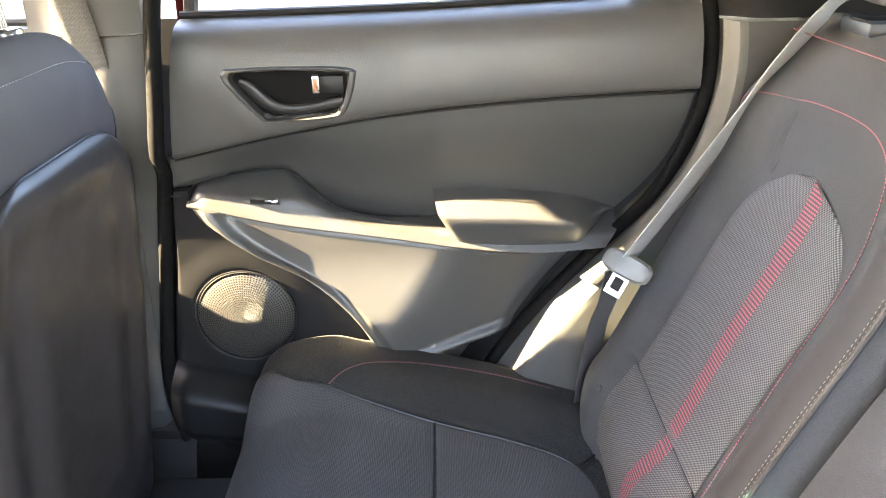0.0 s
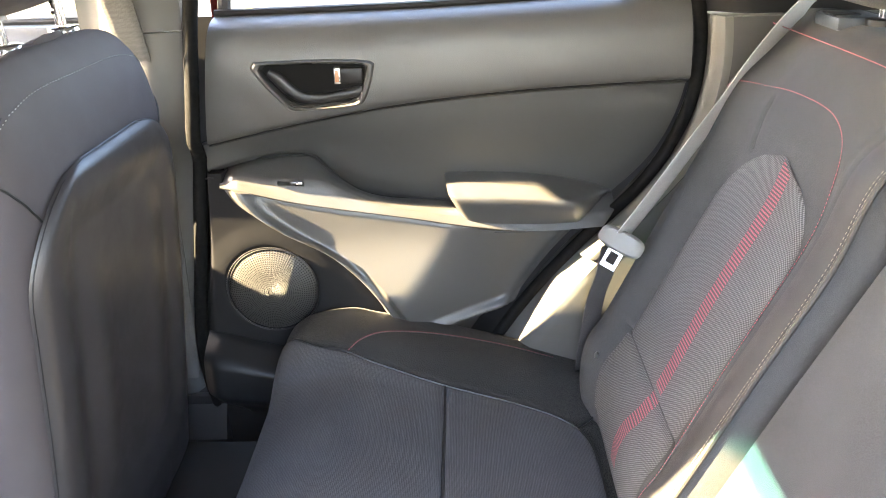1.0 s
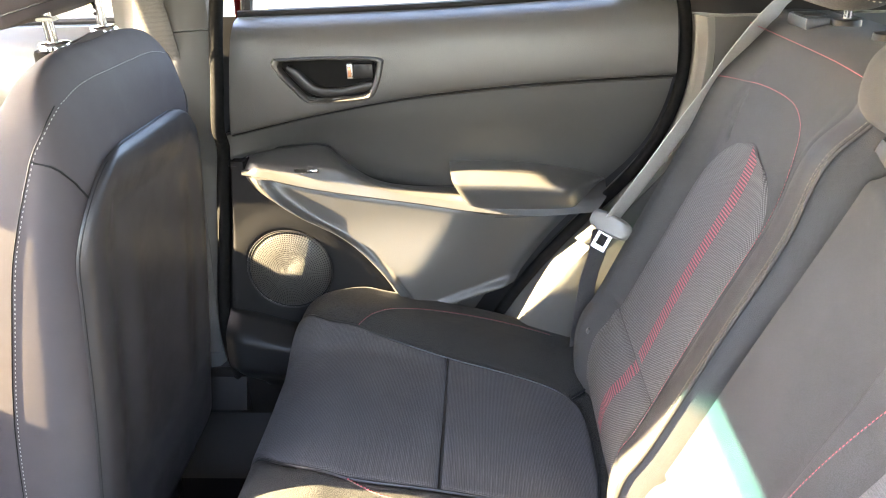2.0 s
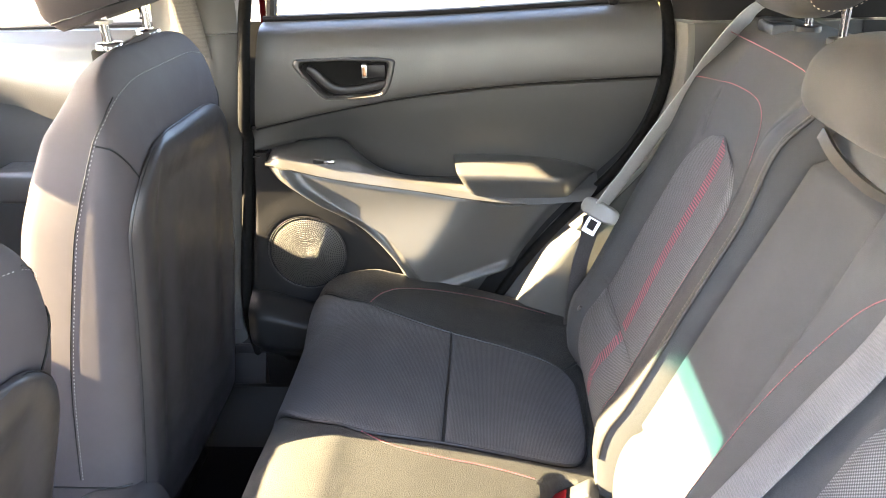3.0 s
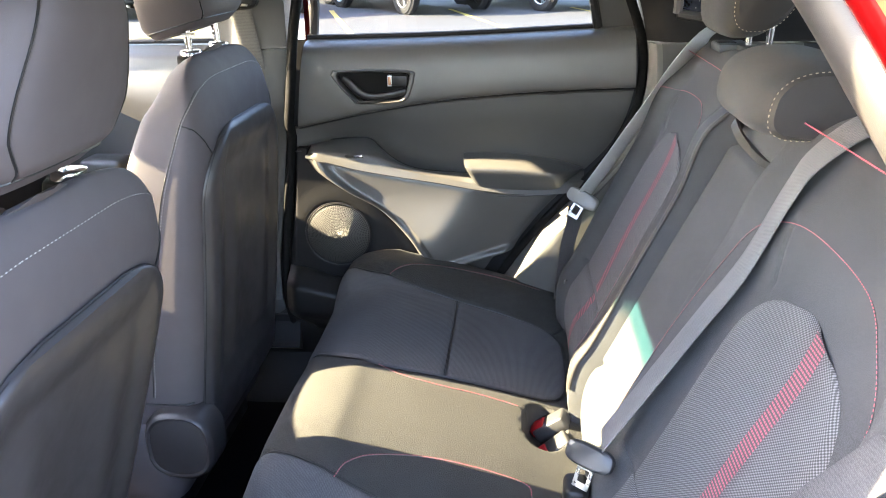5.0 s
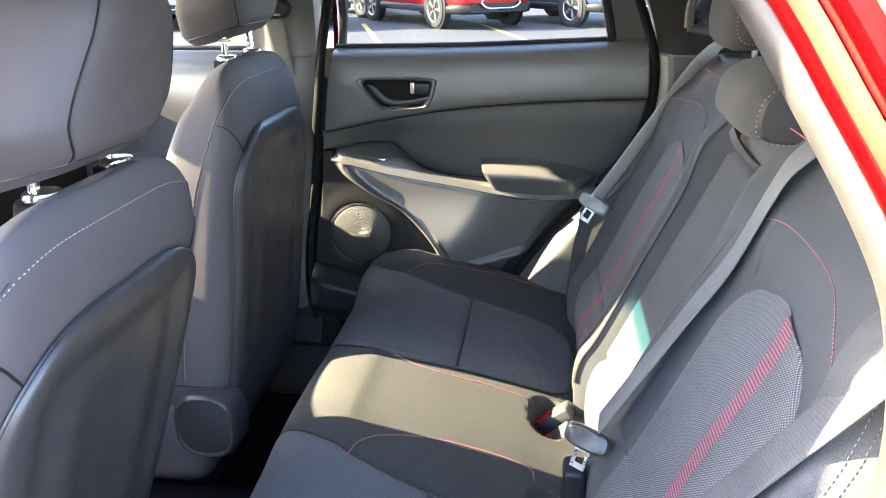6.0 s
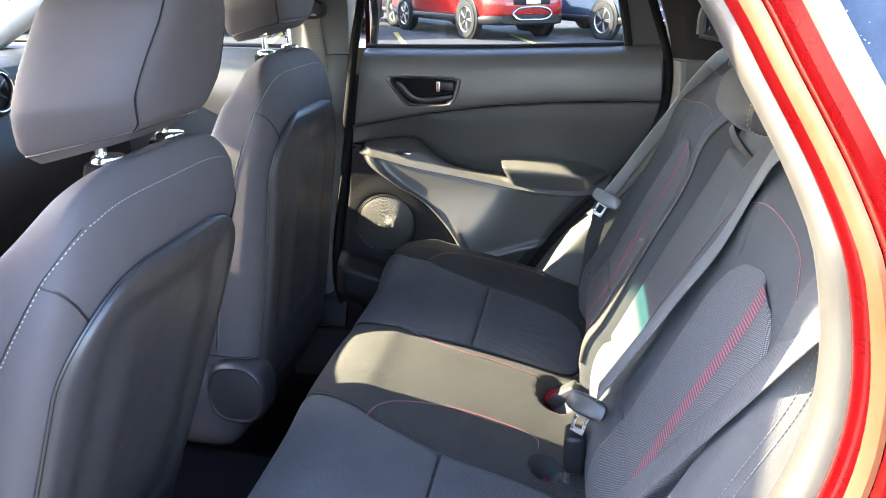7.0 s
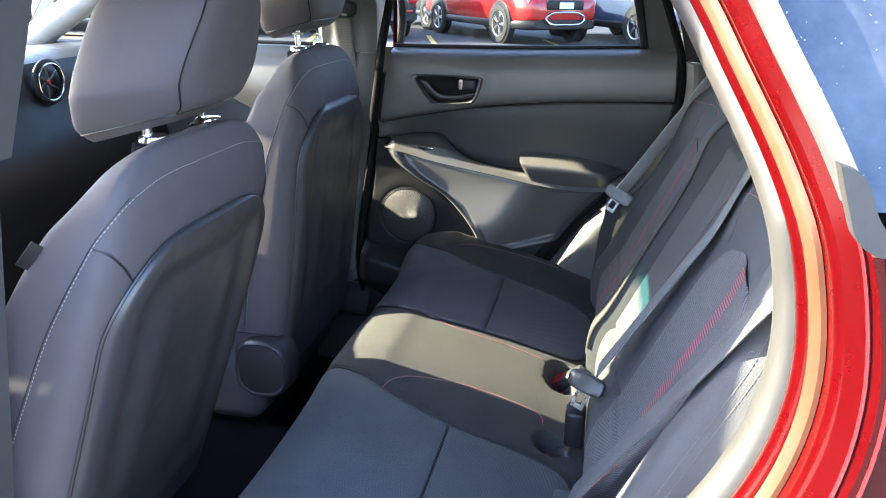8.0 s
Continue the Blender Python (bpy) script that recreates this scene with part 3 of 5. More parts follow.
solid("floor", sheet(lambda u, v: (-1.6 + 2.2 * u, -0.18 + 1.33 * v, 0.30 + 0.10 * bump(v, 0.5, 0.1)), 20, 40, (0, 0, -0.03)), CARPET, "black carpeted car floor", "floor")


def headliner(u, v):
    y = -0.14 + 1.236 * v
    # tabs added to the unseen front edge, shading the front seats' shoulders
    shade_tab = step(0.50, 0.53, y) * step(0.94, 0.91, y)
    tab = shade_tab + step(-0.12, -0.09, y) * step(0.31, 0.28, y)
    x0 = -0.80 - 0.26 * tab
    x = x0 + (1.08 - x0) * u
    return x, y, 1.395 - 0.055 * shade_tab * step(-0.83, -1.06, x) + 0.045 * step(-0.8, -0.4, x) + 0.035 * math.sin(math.pi * v) * step(-0.8, -0.3, x)


solid("ceiling", sheet(headliner, 24, 120, (0, 0, 0.03)), HEADLINER, "light grey car headliner", "ceiling")
# far pillars
solid("trim_1", sheet(lambda u, v: (FRONT_X(0.45 + 0.7 * v) - 0.032 - 0.12 * u, 1.138 - 0.018 * math.sin(math.pi * min(1, u * 1.2)) - 0.030 * step(0.950, 0.985, 0.45 + 0.695 * v), 0.45 + 0.695 * v), 12, 20, (0, 0.06, 0)), PILLAR_DARK, "dark grey lower centre pillar trim", "pillar trim")
solid("trim_2", sheet(lambda u, v: (FRONT_X(1.15 + 0.0 * v) - 0.03 + 0.02 * v - 0.15 * u, 1.104 - 0.02 * math.sin(math.pi * min(1, u * 1.2)) - 0.14 * v * v, 1.148 + 0.30 * v), 12, 12, (0, 0.06, 0)), PILLAR_DARK, "grey upper centre pillar trim", "pillar trim")
# near pillars: mirrored
solid("trim_3", sheet(lambda u, v: (FRONT_X(0.45 + 0.7 * v) - 0.046 - 0.115 * u, 2 * MID - 1.135 + 0.01 * math.sin(math.pi * u), 0.45 + 0.695 * v), 12, 20, (0, -0.09, 0)), TRIM_SOFT, "dark grey near centre pillar trim", "pillar trim")
solid("trim_4", sheet(lambda u, v: (FRONT_X(1.15) - 0.030 + 0.06 * v - 0.15 * u, 2 * MID - 1.133 + 0.05 * v, 1.148 + 0.30 * v), 12, 12, (0, -0.048, 0)), TRIM_SOFT, "grey near upper centre pillar trim", "pillar trim")
# far rear quarter trim behind the door, up to the roof
CP = profile([(0.35, -0.05), (0.45, 0.0), (0.55, 0.065), (0.63, 0.113), (0.75, 0.199), (0.852, 0.297), (0.947, 0.370), (1.06, 0.402), (1.165, 0.396), (1.25, 0.372), (1.40, 0.31)])


def quarter_lower(u, v):
    z = 0.40 + 0.75 * v
    x0 = CP(z)
    x = x0 + (0.72 - x0) * u
    return x, 1.125 - 0.042 * step(0, 0.07, u) - 0.006 * step(0.9, 0.5, z) * step(0.0, 0.4, u), z


def quarter_upper(u, v):
    z = 1.153 + 0.27 * v
    x0 = CP(z)
    x = x0 + (0.85 - x0) * u
    return x, 1.125 - 0.035 * step(0, 0.10, u) - 0.25 * max(0, z - 1.16), z


solid("trim_5", sheet(quarter_lower, 40, 40, (0, 0.05, 0)), PILLAR, "grey plastic trim behind the rear door", "pillar trim")
pillar_seam = [(CP(z) + 0.026, 1.0815 + 0.003 * step(1.0, 1.14, z), z) for z in np.linspace(0.80, 1.15, 40)]
solid("trim_11", tube(pillar_seam, 0.0013, 6), SEAL_BLACK, "thin dark seam in the pillar trim", "pillar trim")
solid("trim_13", sheet(lambda u, v: (CP(0.78 + 0.37 * v) + 0.003 + 0.023 * u, 1.1075 - 0.0275 * step(0.0, 0.55, u), 0.78 + 0.37 * v), 8, 40, (0, 0.004, 0)), PILLAR_EDGE, "pale grey edge strip of the pillar trim", "pillar trim")
solid("trim_6", sheet(quarter_upper, 30, 20, (0, 0.05, 0)), TRIM_BLACK, "dark grey upper rear pillar trim", "pillar trim")
seal_path = spline([(REAR_X(z) + 0.012, 1.125, z) for z in (0.50, 0.60, 0.70, 0.80, 0.9, 1.0, 1.08, 1.16)] + [(0.355, 1.115, 1.25), (0.30, 1.08, 1.38)], 60)
solid("trim_7", tube(seal_path, 0.010, 10), SEAL_BLACK, "black rubber door seal", "door seal")
seal_front = spline([(FRONT_X(z) - 0.016, 1.126 - 0.028 * step(0.950, 0.985, z), z) for z in (0.45, 0.6, 0.8, 0.90, 0.95, 0.985, 1.06, 1.16)] + [(-0.315, 1.08, 1.28)], 40)
solid("trim_8", tube(seal_front, 0.011, 10), SEAL_BLACK, "black rubber door seal", "door seal")
# front far door, dashboard
front_door = thing("door_2", (-1.0, 1.15, 0.4), "grey front passenger door panel with a moulded crease", "car door", kind="structure")
door2_crease = curve_of([(-1.45, 1.045), (-0.88, 1.030), (-0.79, 1.018), (-0.729, 0.994), (-0.62, 0.945), (-0.50, 0.90)])
part("upper_panel", sheet(lambda u, v: (door2_crease(u)[0], 1.142 - 0.036 * step(-1.25, -0.6, door2_crease(u)[0]) - 0.014 * math.sin(math.pi * min(1, v * 1.3)) + 0.03 * step(0.85, 1, v), door2_crease(u)[1] + (1.152 - door2_crease(u)[1]) * v), 30, 24, (0, 0.03, 0)), TRIM, front_door)
part("lower_panel", sheet(lambda u, v: (door2_crease(u)[0], 1.150 - 0.015 * step(-1.25, -0.6, door2_crease(u)[0]), 0.38 + (door2_crease(u)[1] - 0.003 - 0.38) * v), 30, 24, (0, 0.03, 0)), TRIM_SOFT, front_door)
part("door_pull", box(-0.86, -0.76, 1.07, 1.15, 0.84, 0.905, 0.012, 3), TRIM_SOFT, front_door)
part("belt_seal", tube([(-1.45, 1.176, 1.156), (-0.5, 1.176, 1.156)], 0.006), RUBBER, front_door)
part("window_glass", sheet(lambda u, v: (-1.20 + 0.70 * u - 0.25 * (1 - u) * (1 - v), 1.185 - 0.10 * v * v - 0.03 * v, 1.156 + 0.26 * v), 6, 6, (0, 0.004, 0)), glass("front_window_glass", (0.46, 0.49, 0.48)), front_door, "clear side window pane").visible_shadow = False
solid("door_3", sheet(lambda u, v: (-1.45 + 0.98 * u, -0.185 + 0.012 * math.sin(math.pi * v) - 0.03 * step(0.85, 1, v), 0.40 + 0.75 * v), 20, 30, (0, -0.05, 0)), TRIM_SOFT, "grey driver's door panel", "car door")
dash = thing("dashboard", (-1.2, MID, 0.5), "black dashboard with a round air vent", "dashboard", kind="structure")
dash_path = curve_of([(-0.98, 0.50), (-1.00, 0.70), (-0.99, 0.90), (-1.02, 0.985), (-1.055, 1.03), (-1.06, 1.10), (-1.10, 1.138), (-1.25, 1.140), (-1.66, 1.10)])
part("dash_top", sheet(lambda u, v: (dash_path(u)[0], -0.17 + 1.32 * v, dash_path(u)[1] - 0.045 * bump(-0.17 + 1.32 * v, 0.47, 0.15) * step(0.3, 0.6, u)), 40, 40, (0, 0, -0.03)), TRIM_BLACK, dash)
vent = part("air_vent", tube([(-1.048, 0.757 + 0.047 * math.cos(k), 1.083 + 0.047 * math.sin(k)) for k in [2 * math.pi * q / 40 for q in range(41)]], 0.007, 10), TRIM_BLACK, dash, "round black air vent")
part("vent_ring", tube([(-1.040, 0.757 + 0.042 * math.cos(k), 1.083 + 0.042 * math.sin(k)) for k in [2 * math.pi * q / 40 for q in range(41)]], 0.0022, 8), CHROME, vent, "thin bright ring")
for q in range(6):
    k = math.pi * q / 3 + 0.3
    part("vent_blade", tube([(-1.052, 0.757 + 0.008 * math.cos(k), 1.083 + 0.008 * math.sin(k)), (-1.052, 0.757 + 0.042 * math.cos(k + 0.25), 1.083 + 0.042 * math.sin(k + 0.25))], 0.0022, 6), BUCKLE, vent)
part("vent_hub", disc((-1.045, 0.757, 1.083), (1, 0, 0), 0.0045, 0.006, 20, 0.001), BUTTON_RED, vent, "small red vent hub")
sm, snt, sb = shader("windscreen_glass")
snt.nodes.remove(sb)
stc = snt.nodes.new("ShaderNodeTexCoord")
ssep = snt.nodes.new("ShaderNodeSeparateXYZ")
snt.links.new(stc.outputs["Object"], ssep.inputs[0])
band = ramp(snt, math_node(snt, "MULTIPLY", math_node(snt, "SUBTRACT", ssep.outputs[2], 1.30), 10.0), [(0.0, (0.90, 0.92, 0.89)), (0.80, (0.86, 0.92, 0.90)), (0.90, (0.09, 0.36, 0.40))])
sclear = snt.nodes.new("ShaderNodeBsdfTransparent")
snt.links.new(band, sclear.inputs[0])
snt.links.new(sclear.outputs[0], snt.nodes["Material Output"].inputs[0])
solid("window_1", sheet(lambda u, v: (-1.66 + 0.86 * v, -0.02 + 1.01 * u, 1.11 + 0.290 * v ** 0.85), 6, 12), sm, "clear windscreen with a blue-green shade band", "windscreen")
sill = thing("door_sill", (-0.2, 1.14, 0.3), "dark grey plastic door sill trim", "sill trim", kind="structure")
part("sill_plate", sheet(lambda u, v: (-0.75 + 0.95 * u, 1.30 - 0.26 * v, 0.44 - 0.012 * v - 0.13 * step(0.55, 1.0, v) + 0.06 * step(0.72, 1.0, u)), 30, 20, (0, 0, -0.05)), TRIM_BLACK, sill)
part("sill_upstand", box(-0.62, 0.12, 1.118, 1.134, 0.40, 0.505, 0.006, 2), TRIM_BLACK, sill)
part("pillar_foot", sheet(lambda u, v: (-0.56 + 0.17 * u, 1.16 - 0.07 * v, 0.52 - 0.09 * v ** 2), 10, 10, (0, 0.03, -0.02)), TRIM_BLACK, sill)
# cargo and hatch behind the seats
solid("wall_rear", sheet(lambda u, v: (0.95 + 0.25 * (1 - v), -0.15 + 1.27 * u, 0.35 + 0.70 * v), 8, 8, (0.05, 0, 0)), TRIM_BLACK, "black tailgate trim", "tailgate")
solid("window_3", sheet(lambda u, v: (0.95 + 0.16 * (1 - v), -0.12 + 1.20 * u, 1.05 + 0.385 * v), 6, 6, (0.005, 0, 0)), glass("tailgate_glass", (0.22, 0.24, 0.25)), "dark tinted tailgate window", "car window")

# ---- near side body: door opening frame, weatherstrip and red quarter panel ----
OPEN = [(0.10, 0.45), (0.155, 0.60), (0.235, 0.72), (0.305, 0.82), (0.352, 0.90), (0.378, 0.975), (0.384, 1.05), (0.370, 1.13), (0.347, 1.19), (0.309, 1.258), (0.273, 1.318), (0.22, 1.38), (0.10, 1.415), (-0.10, 1.42), (-0.24, 1.40)]
open_pts = spline(OPEN, 90)


def swept(section, pts):
    """Carry a section of (outward, y) pairs along the opening's edge."""
    rings = []
    for i, (x, z) in enumerate(pts):
        a, b = pts[max(0, i - 1)], pts[min(len(pts) - 1, i + 1)]
        d = Vector((b[0] - a[0], b[1] - a[1])).normalized()
        n = Vector((d.y, -d.x))
        lean = 0.45 * max(0, z - 1.15)
        rings.append([(x + n.x * o, y + lean, z + n.y * o) for o, y in section])
    return loft(rings, False, False)


frame_near = thing("body_side", (0.35, -0.3, 0.5), "red painted car body side round the open rear doorway", "car body", kind="structure")
part("weatherstrip", swept([(0.060, -0.11), (0.030, -0.150), (0.014, -0.172), (0.004, -0.188), (0.002, -0.203), (0.006, -0.216), (0.013, -0.222), (0.022, -0.223)], open_pts), SEAL_GREY, frame_near, "pale grey doorway weatherstrip")
part("door_jamb", swept([(0.020, -0.222), (0.015, -0.228), (0.013, -0.234), (0.013, -0.243), (0.015, -0.248), (0.021, -0.254), (0.027, -0.260), (0.030, -0.264), (0.031, -0.268), (0.031, -0.274), (0.031, -0.281), (0.033, -0.285), (0.037, -0.290)], open_pts), PAINT, frame_near)
part("glass_moulding", swept([(0.0450, -0.2975), (0.0438, -0.3000), (0.0470, -0.3045), (0.0530, -0.3105), (0.0590, -0.3125)], [p for p in open_pts if p[1] > 1.165 or p[0] < 0.05]), MOULDING, frame_near, "pale grey moulding beside the quarter glass")
part("jamb_edge", swept([(0.036, -0.289), (0.045, -0.299), (0.052, -0.307), (0.056, -0.311)], open_pts), PAINT, frame_near)
# thin ridges in lighter red, standing for sun glints along the panel edges
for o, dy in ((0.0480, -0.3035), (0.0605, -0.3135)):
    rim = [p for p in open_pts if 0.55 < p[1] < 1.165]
    part("glint_edge", swept([(o - 0.0016, dy + 0.002), (o - 0.0012, dy - 0.0006), (o, dy - 0.0018), (o + 0.0012, dy - 0.0006), (o + 0.0016, dy + 0.002)], rim), PAINT_GLINT, frame_near)
part("seam_sealer", swept([(0.0205, -0.2530), (0.0185, -0.2560), (0.0205, -0.2595), (0.0232, -0.2622), (0.0254, -0.2645), (0.0295, -0.2650)], open_pts), plain("sealer", (0.085, 0.027, 0.010), 0.5), frame_near, "pale orange seam sealer strip")


def quarter_skin(u, v):
    z = 0.30 + 0.86 * v
    zz = [p for p in open_pts[:55]]
    x0 = float(np.interp(z, [p[1] for p in zz], [p[0] for p in zz])) + 0.055
    x = x0 + (1.75 - x0) * u
    return x, -0.311 - 0.05 * step(1.16, 0.85, z) * step(0.0, 0.16, u) + 0.04 * u, z


part("quarter_panel", sheet(quarter_skin, 40, 50, (0, 0.03, 0)), PAINT, frame_near)


def quarter_window(u, v):
    z = 1.186 + 0.22 * v
    zz = open_pts[40:75]
    x0 = float(np.interp(z, [p[1] for p in zz], [p[0] for p in zz])) + 0.054
    return x0 + (0.95 - x0) * u, -0.309 + 0.45 * max(0, z - 1.15) + 0.05 * u, z


part("quarter_glass", sheet(quarter_window, 10, 10, (0, 0.006, 0)), GLASS_DARK, frame_near, "dusty dark privacy glass")
cap = [(0.383, 1.222), (0.394, 1.190), (0.402, 1.172), (0.416, 1.162), (0.432, 1.163), (0.428, 1.173), (0.414, 1.186), (0.400, 1.214)]
part("moulding_cap", outline_plate(cap, lambda x, z: -0.318, 0.016, 0.003, 48), plastic("moulding_cap", (0.010, 0.010, 0.011), (0.016, 0.016, 0.017), 0.6, 1500, 0.15), frame_near, "dark grey end cap of the glass moulding")
rng = random.Random(7)
flakes = bmesh.new()
for k in range(1500):
    u = abs(rng.gauss(0, 0.011)) if k < 1400 else rng.random() ** 1.6 * 0.6
    v = rng.random()
    p, r = Vector(quarter_window(u, v)), rng.uniform(0.0004, 0.0011)
    vs = [flakes.verts.new(p + Vector((rng.uniform(-r, r), -0.0005 - rng.random() * r, rng.uniform(-r, r)))) for _ in range(4)]
    for f in ((0, 1, 2), (0, 2, 3), (0, 1, 3), (1, 2, 3)):
        flakes.faces.new([vs[i] for i in f])
tagged(part("dust_flakes", flakes, plain("pale_dust", (0.62, 0.63, 0.65), 0.8), frame_near, smooth=False), kind="stuff")
part("glass_seal", tube([quarter_window(k / 20, 0.0) for k in range(2, 21)], 0.009, 8), RUBBER, frame_near)


# far rear quarter window, centre pillar belt and its guide
qw = thing("window_2", (0.5, 1.09, 1.2), "small dark rear quarter window in the pillar trim", "car window", kind="structure")
QW = [(0.448, 1.212), (0.50, 1.204), (0.60, 1.206), (0.66, 1.225), (0.655, 1.30), (0.60, 1.345), (0.50, 1.33), (0.452, 1.27)]
part("pane", outline_plate(QW, lambda x, z: 1.088 - 0.25 * max(0, z - 1.16) - 0.004, 0.01, 0.004, 64), GLASS_DARK, qw)
qloop = spline(QW + [QW[0]], 60)
part("surround", tube([(x, 1.086 - 0.25 * max(0, z - 1.16), z) for x, z in qloop], 0.010, 8), TRIM_SOFT, qw)
pb = thing("seat_belt", (-0.44, 1.1, 1.0), "grey front seat belt hanging on the centre pillar", "seat belt")
part("webbing", ribbon(spline([(-0.438, 1.058, 1.245), (-0.432, 1.082, 1.15), (-0.430, 1.098, 1.05), (-0.44, 1.112, 0.80), (-0.45, 1.11, 0.55)], 30), (1, 0, 0.05), 0.046, 0.002), WEBBING_PILLAR_SHADE, pb)
guide = loft([[(-0.440 + 0.045 * r * math.copysign(abs(math.cos(q)) ** 0.7, math.cos(q)), 1.048 - y, 1.252 + 0.022 * r * math.copysign(abs(math.sin(q)) ** 0.7, math.sin(q))) for q in [2 * math.pi * k / 36 for k in range(36)]] for r, y in ((1.0, -0.012), (1.0, 0.006), (0.85, 0.012), (0.4, 0.013), (0.05, 0.013))])
part("belt_guide", guide, TRIM_BLACK, pb, "black plastic belt guide")
part("guide_slot", box(-0.468, -0.412, 1.031, 1.041, 1.238, 1.243, 0.001, 1), STEEL, pb)
# ---- rear bench ----
BENCH = [(-0.20, 0.30), (-0.245, 0.42), (-0.268, 0.53), (-0.260, 0.598), (-0.222, 0.640), (-0.150, 0.656), (-0.10, 0.647), (0.01, 0.623), (0.12, 0.594), (0.21, 0.566), (0.30, 0.54)]
bench_path = curve_of(BENCH)
bench_top = profile([p for p in BENCH if p[1] > 0.54 or p[0] > 0][0:])
AXIS = 0.478                    # the bench's middle line


seam_out = [(-0.258, 1.062), (-0.20, 1.012), (-0.144, 0.992), (-0.092, 0.980), (0.010, 0.963), (0.116, 0.957), (0.185, 0.950), (0.218, 0.930), (0.231, 0.897), (0.236, 0.850), (0.236, 0.825)]
seam_in = [(-0.258, 0.728), (-0.20, 0.668), (-0.113, 0.637), (0.012, 0.644), (0.155, 0.655), (0.203, 0.666), (0.224, 0.692), (0.233, 0.74), (0.236, 0.79), (0.236, 0.825)]
near_in = [(-0.258, 0.408), (-0.20, 0.376), (-0.107, 0.330), (0.017, 0.291), (0.119, 0.287), (0.190, 0.283), (0.220, 0.262), (0.232, 0.22), (0.236, 0.17), (0.236, 0.13)]
near_out = [(x, 0.933 - y) for x, y in seam_out[:-1]] + [(0.236, 0.13)]
SEAMS = []
for outer, inner in ((seam_out, seam_in), (near_out, near_in)):
    yo, yi = profile(outer[:-1]), profile(inner[:-1])
    SEAMS += [spline(outer, 40), spline(inner, 40), [(0.011, yo(0.011)), (0.013, yi(0.013))], [(0.212, yo(0.212)), (0.262, yo(0.212) + math.copysign(0.05, yo(0) - yi(0)))]]
SEAM_SETS = [(np.array(l[:-1]), np.array(l[1:])) for l in SEAMS]


def seam_distance(x, y):
    best, p = 9.0, np.array((x, y))
    for a, b in SEAM_SETS:
        t = np.clip(((p - a) * (b - a)).sum(1) / ((b - a) ** 2).sum(1), 0, 1)
        best = min(best, float(np.min(np.linalg.norm(a + (b - a) * t[:, None] - p, axis=1))))
    return best


WELLS = [(0.188, 0.567, 0.032, 0.056), (0.180, 0.342, 0.022, 0.024)]


def bench_lift(x, y):
    o = abs(y - AXIS)
    lift = 0.034 * step(0.46, 0.565, o) + 0.006 * step(0.22, 0.10, o) - 0.004 * bump(o, 0.345, 0.12)
    lift -= 0.12 * step(0.612, 0.700, o) ** 1.6
    lift -= 0.016 * step(0.46, 0.32, y)
    for wx, wy, a, b in WELLS:
        lift -= 0.05 * step(1.25, 0.85, math.hypot((x - wx) / a, (y - wy) / b))
    return lift


def bench_z(x, y):
    return bench_top(x) + bench_lift(x, y)


def bench(u, v):
    x, z = bench_path(u)
    y = -0.175 + 1.306 * v
    k = step(0.10, 0.35, u)
    z += bench_lift(x, y) * k
    if u > 0.3:
        z -= 0.006 * bump(seam_distance(x, y), 0, 0.0050)
    return x, y, z


FRONT_LIP = next(k / 400 for k in range(400) if bench_path(k / 400)[1] > 0.47)
FRONT_SEAM = next(k / 2000 for k in range(2000) if bench_path(k / 2000)[0] > 0.0095)
bench_thing = thing("bench_cushion", (0, AXIS, 0.3), "black cloth rear bench cushion with red stitched piping", "car seat")
part("cushion", sheet(bench, 150, 330), CLOTH_SEAT, bench_thing)
for outer, inner in ((seam_out, seam_in), (near_out, near_in)):
    yo, yi = profile(outer[:-1]), profile(inner[:-1])
    side = math.copysign(1, yo(0) - yi(0))
    def front_patch(u, v, yo=yo, yi=yi, side=side):
        q = FRONT_LIP + (FRONT_SEAM - FRONT_LIP) * u
        x, z = bench_path(q)
        dx, dz = bench_path(q + 0.004) - bench_path(q - 0.004)
        length = math.hypot(dx, dz)
        a, b = yi(x) + 0.001 * side, yo(x) - 0.001 * side
        y = a + (b - a) * v
        e = min(v * abs(b - a), (1 - v) * abs(b - a), (1 - u) * 0.30)
        out = 0.0032 * step(0, 0.007, e) - 0.0012
        return x - dz / length * out, y, z + bench_lift(x, y) * step(0.10, 0.35, q) + dx / length * out
    part("insert", sheet(front_patch, 60, 50), CLOTH_INSERT, bench_thing, "dark ribbed seat insert")
    for x0, x1 in ((0.0115, 0.2355),):
        def patch(u, v, yo=yo, yi=yi, side=side, x0=x0, x1=x1):
            x = x0 + (x1 - x0) * u
            a, b = yi(x) + 0.001 * side, yo(x) - 0.001 * side
            y = a + (b - a) * v
            e = min(v * abs(b - a), (1 - v) * abs(b - a), u * (x1 - x0), (1 - u) * (x1 - x0))
            return x, y, bench_z(x, y) + 0.0032 * step(0, 0.007, e) - 0.0012
        part("insert", sheet(patch, 50, 50), CLOTH_INSERT, bench_thing, "dark ribbed seat insert")
for l in SEAMS:
    part("seam", tube([(x, y, bench_z(x, y) - 0.0005) for x, y in (spline(l, 60) if len(l) > 2 else spline(l, 30))], 0.0020, 6), RUBBER, bench_thing)
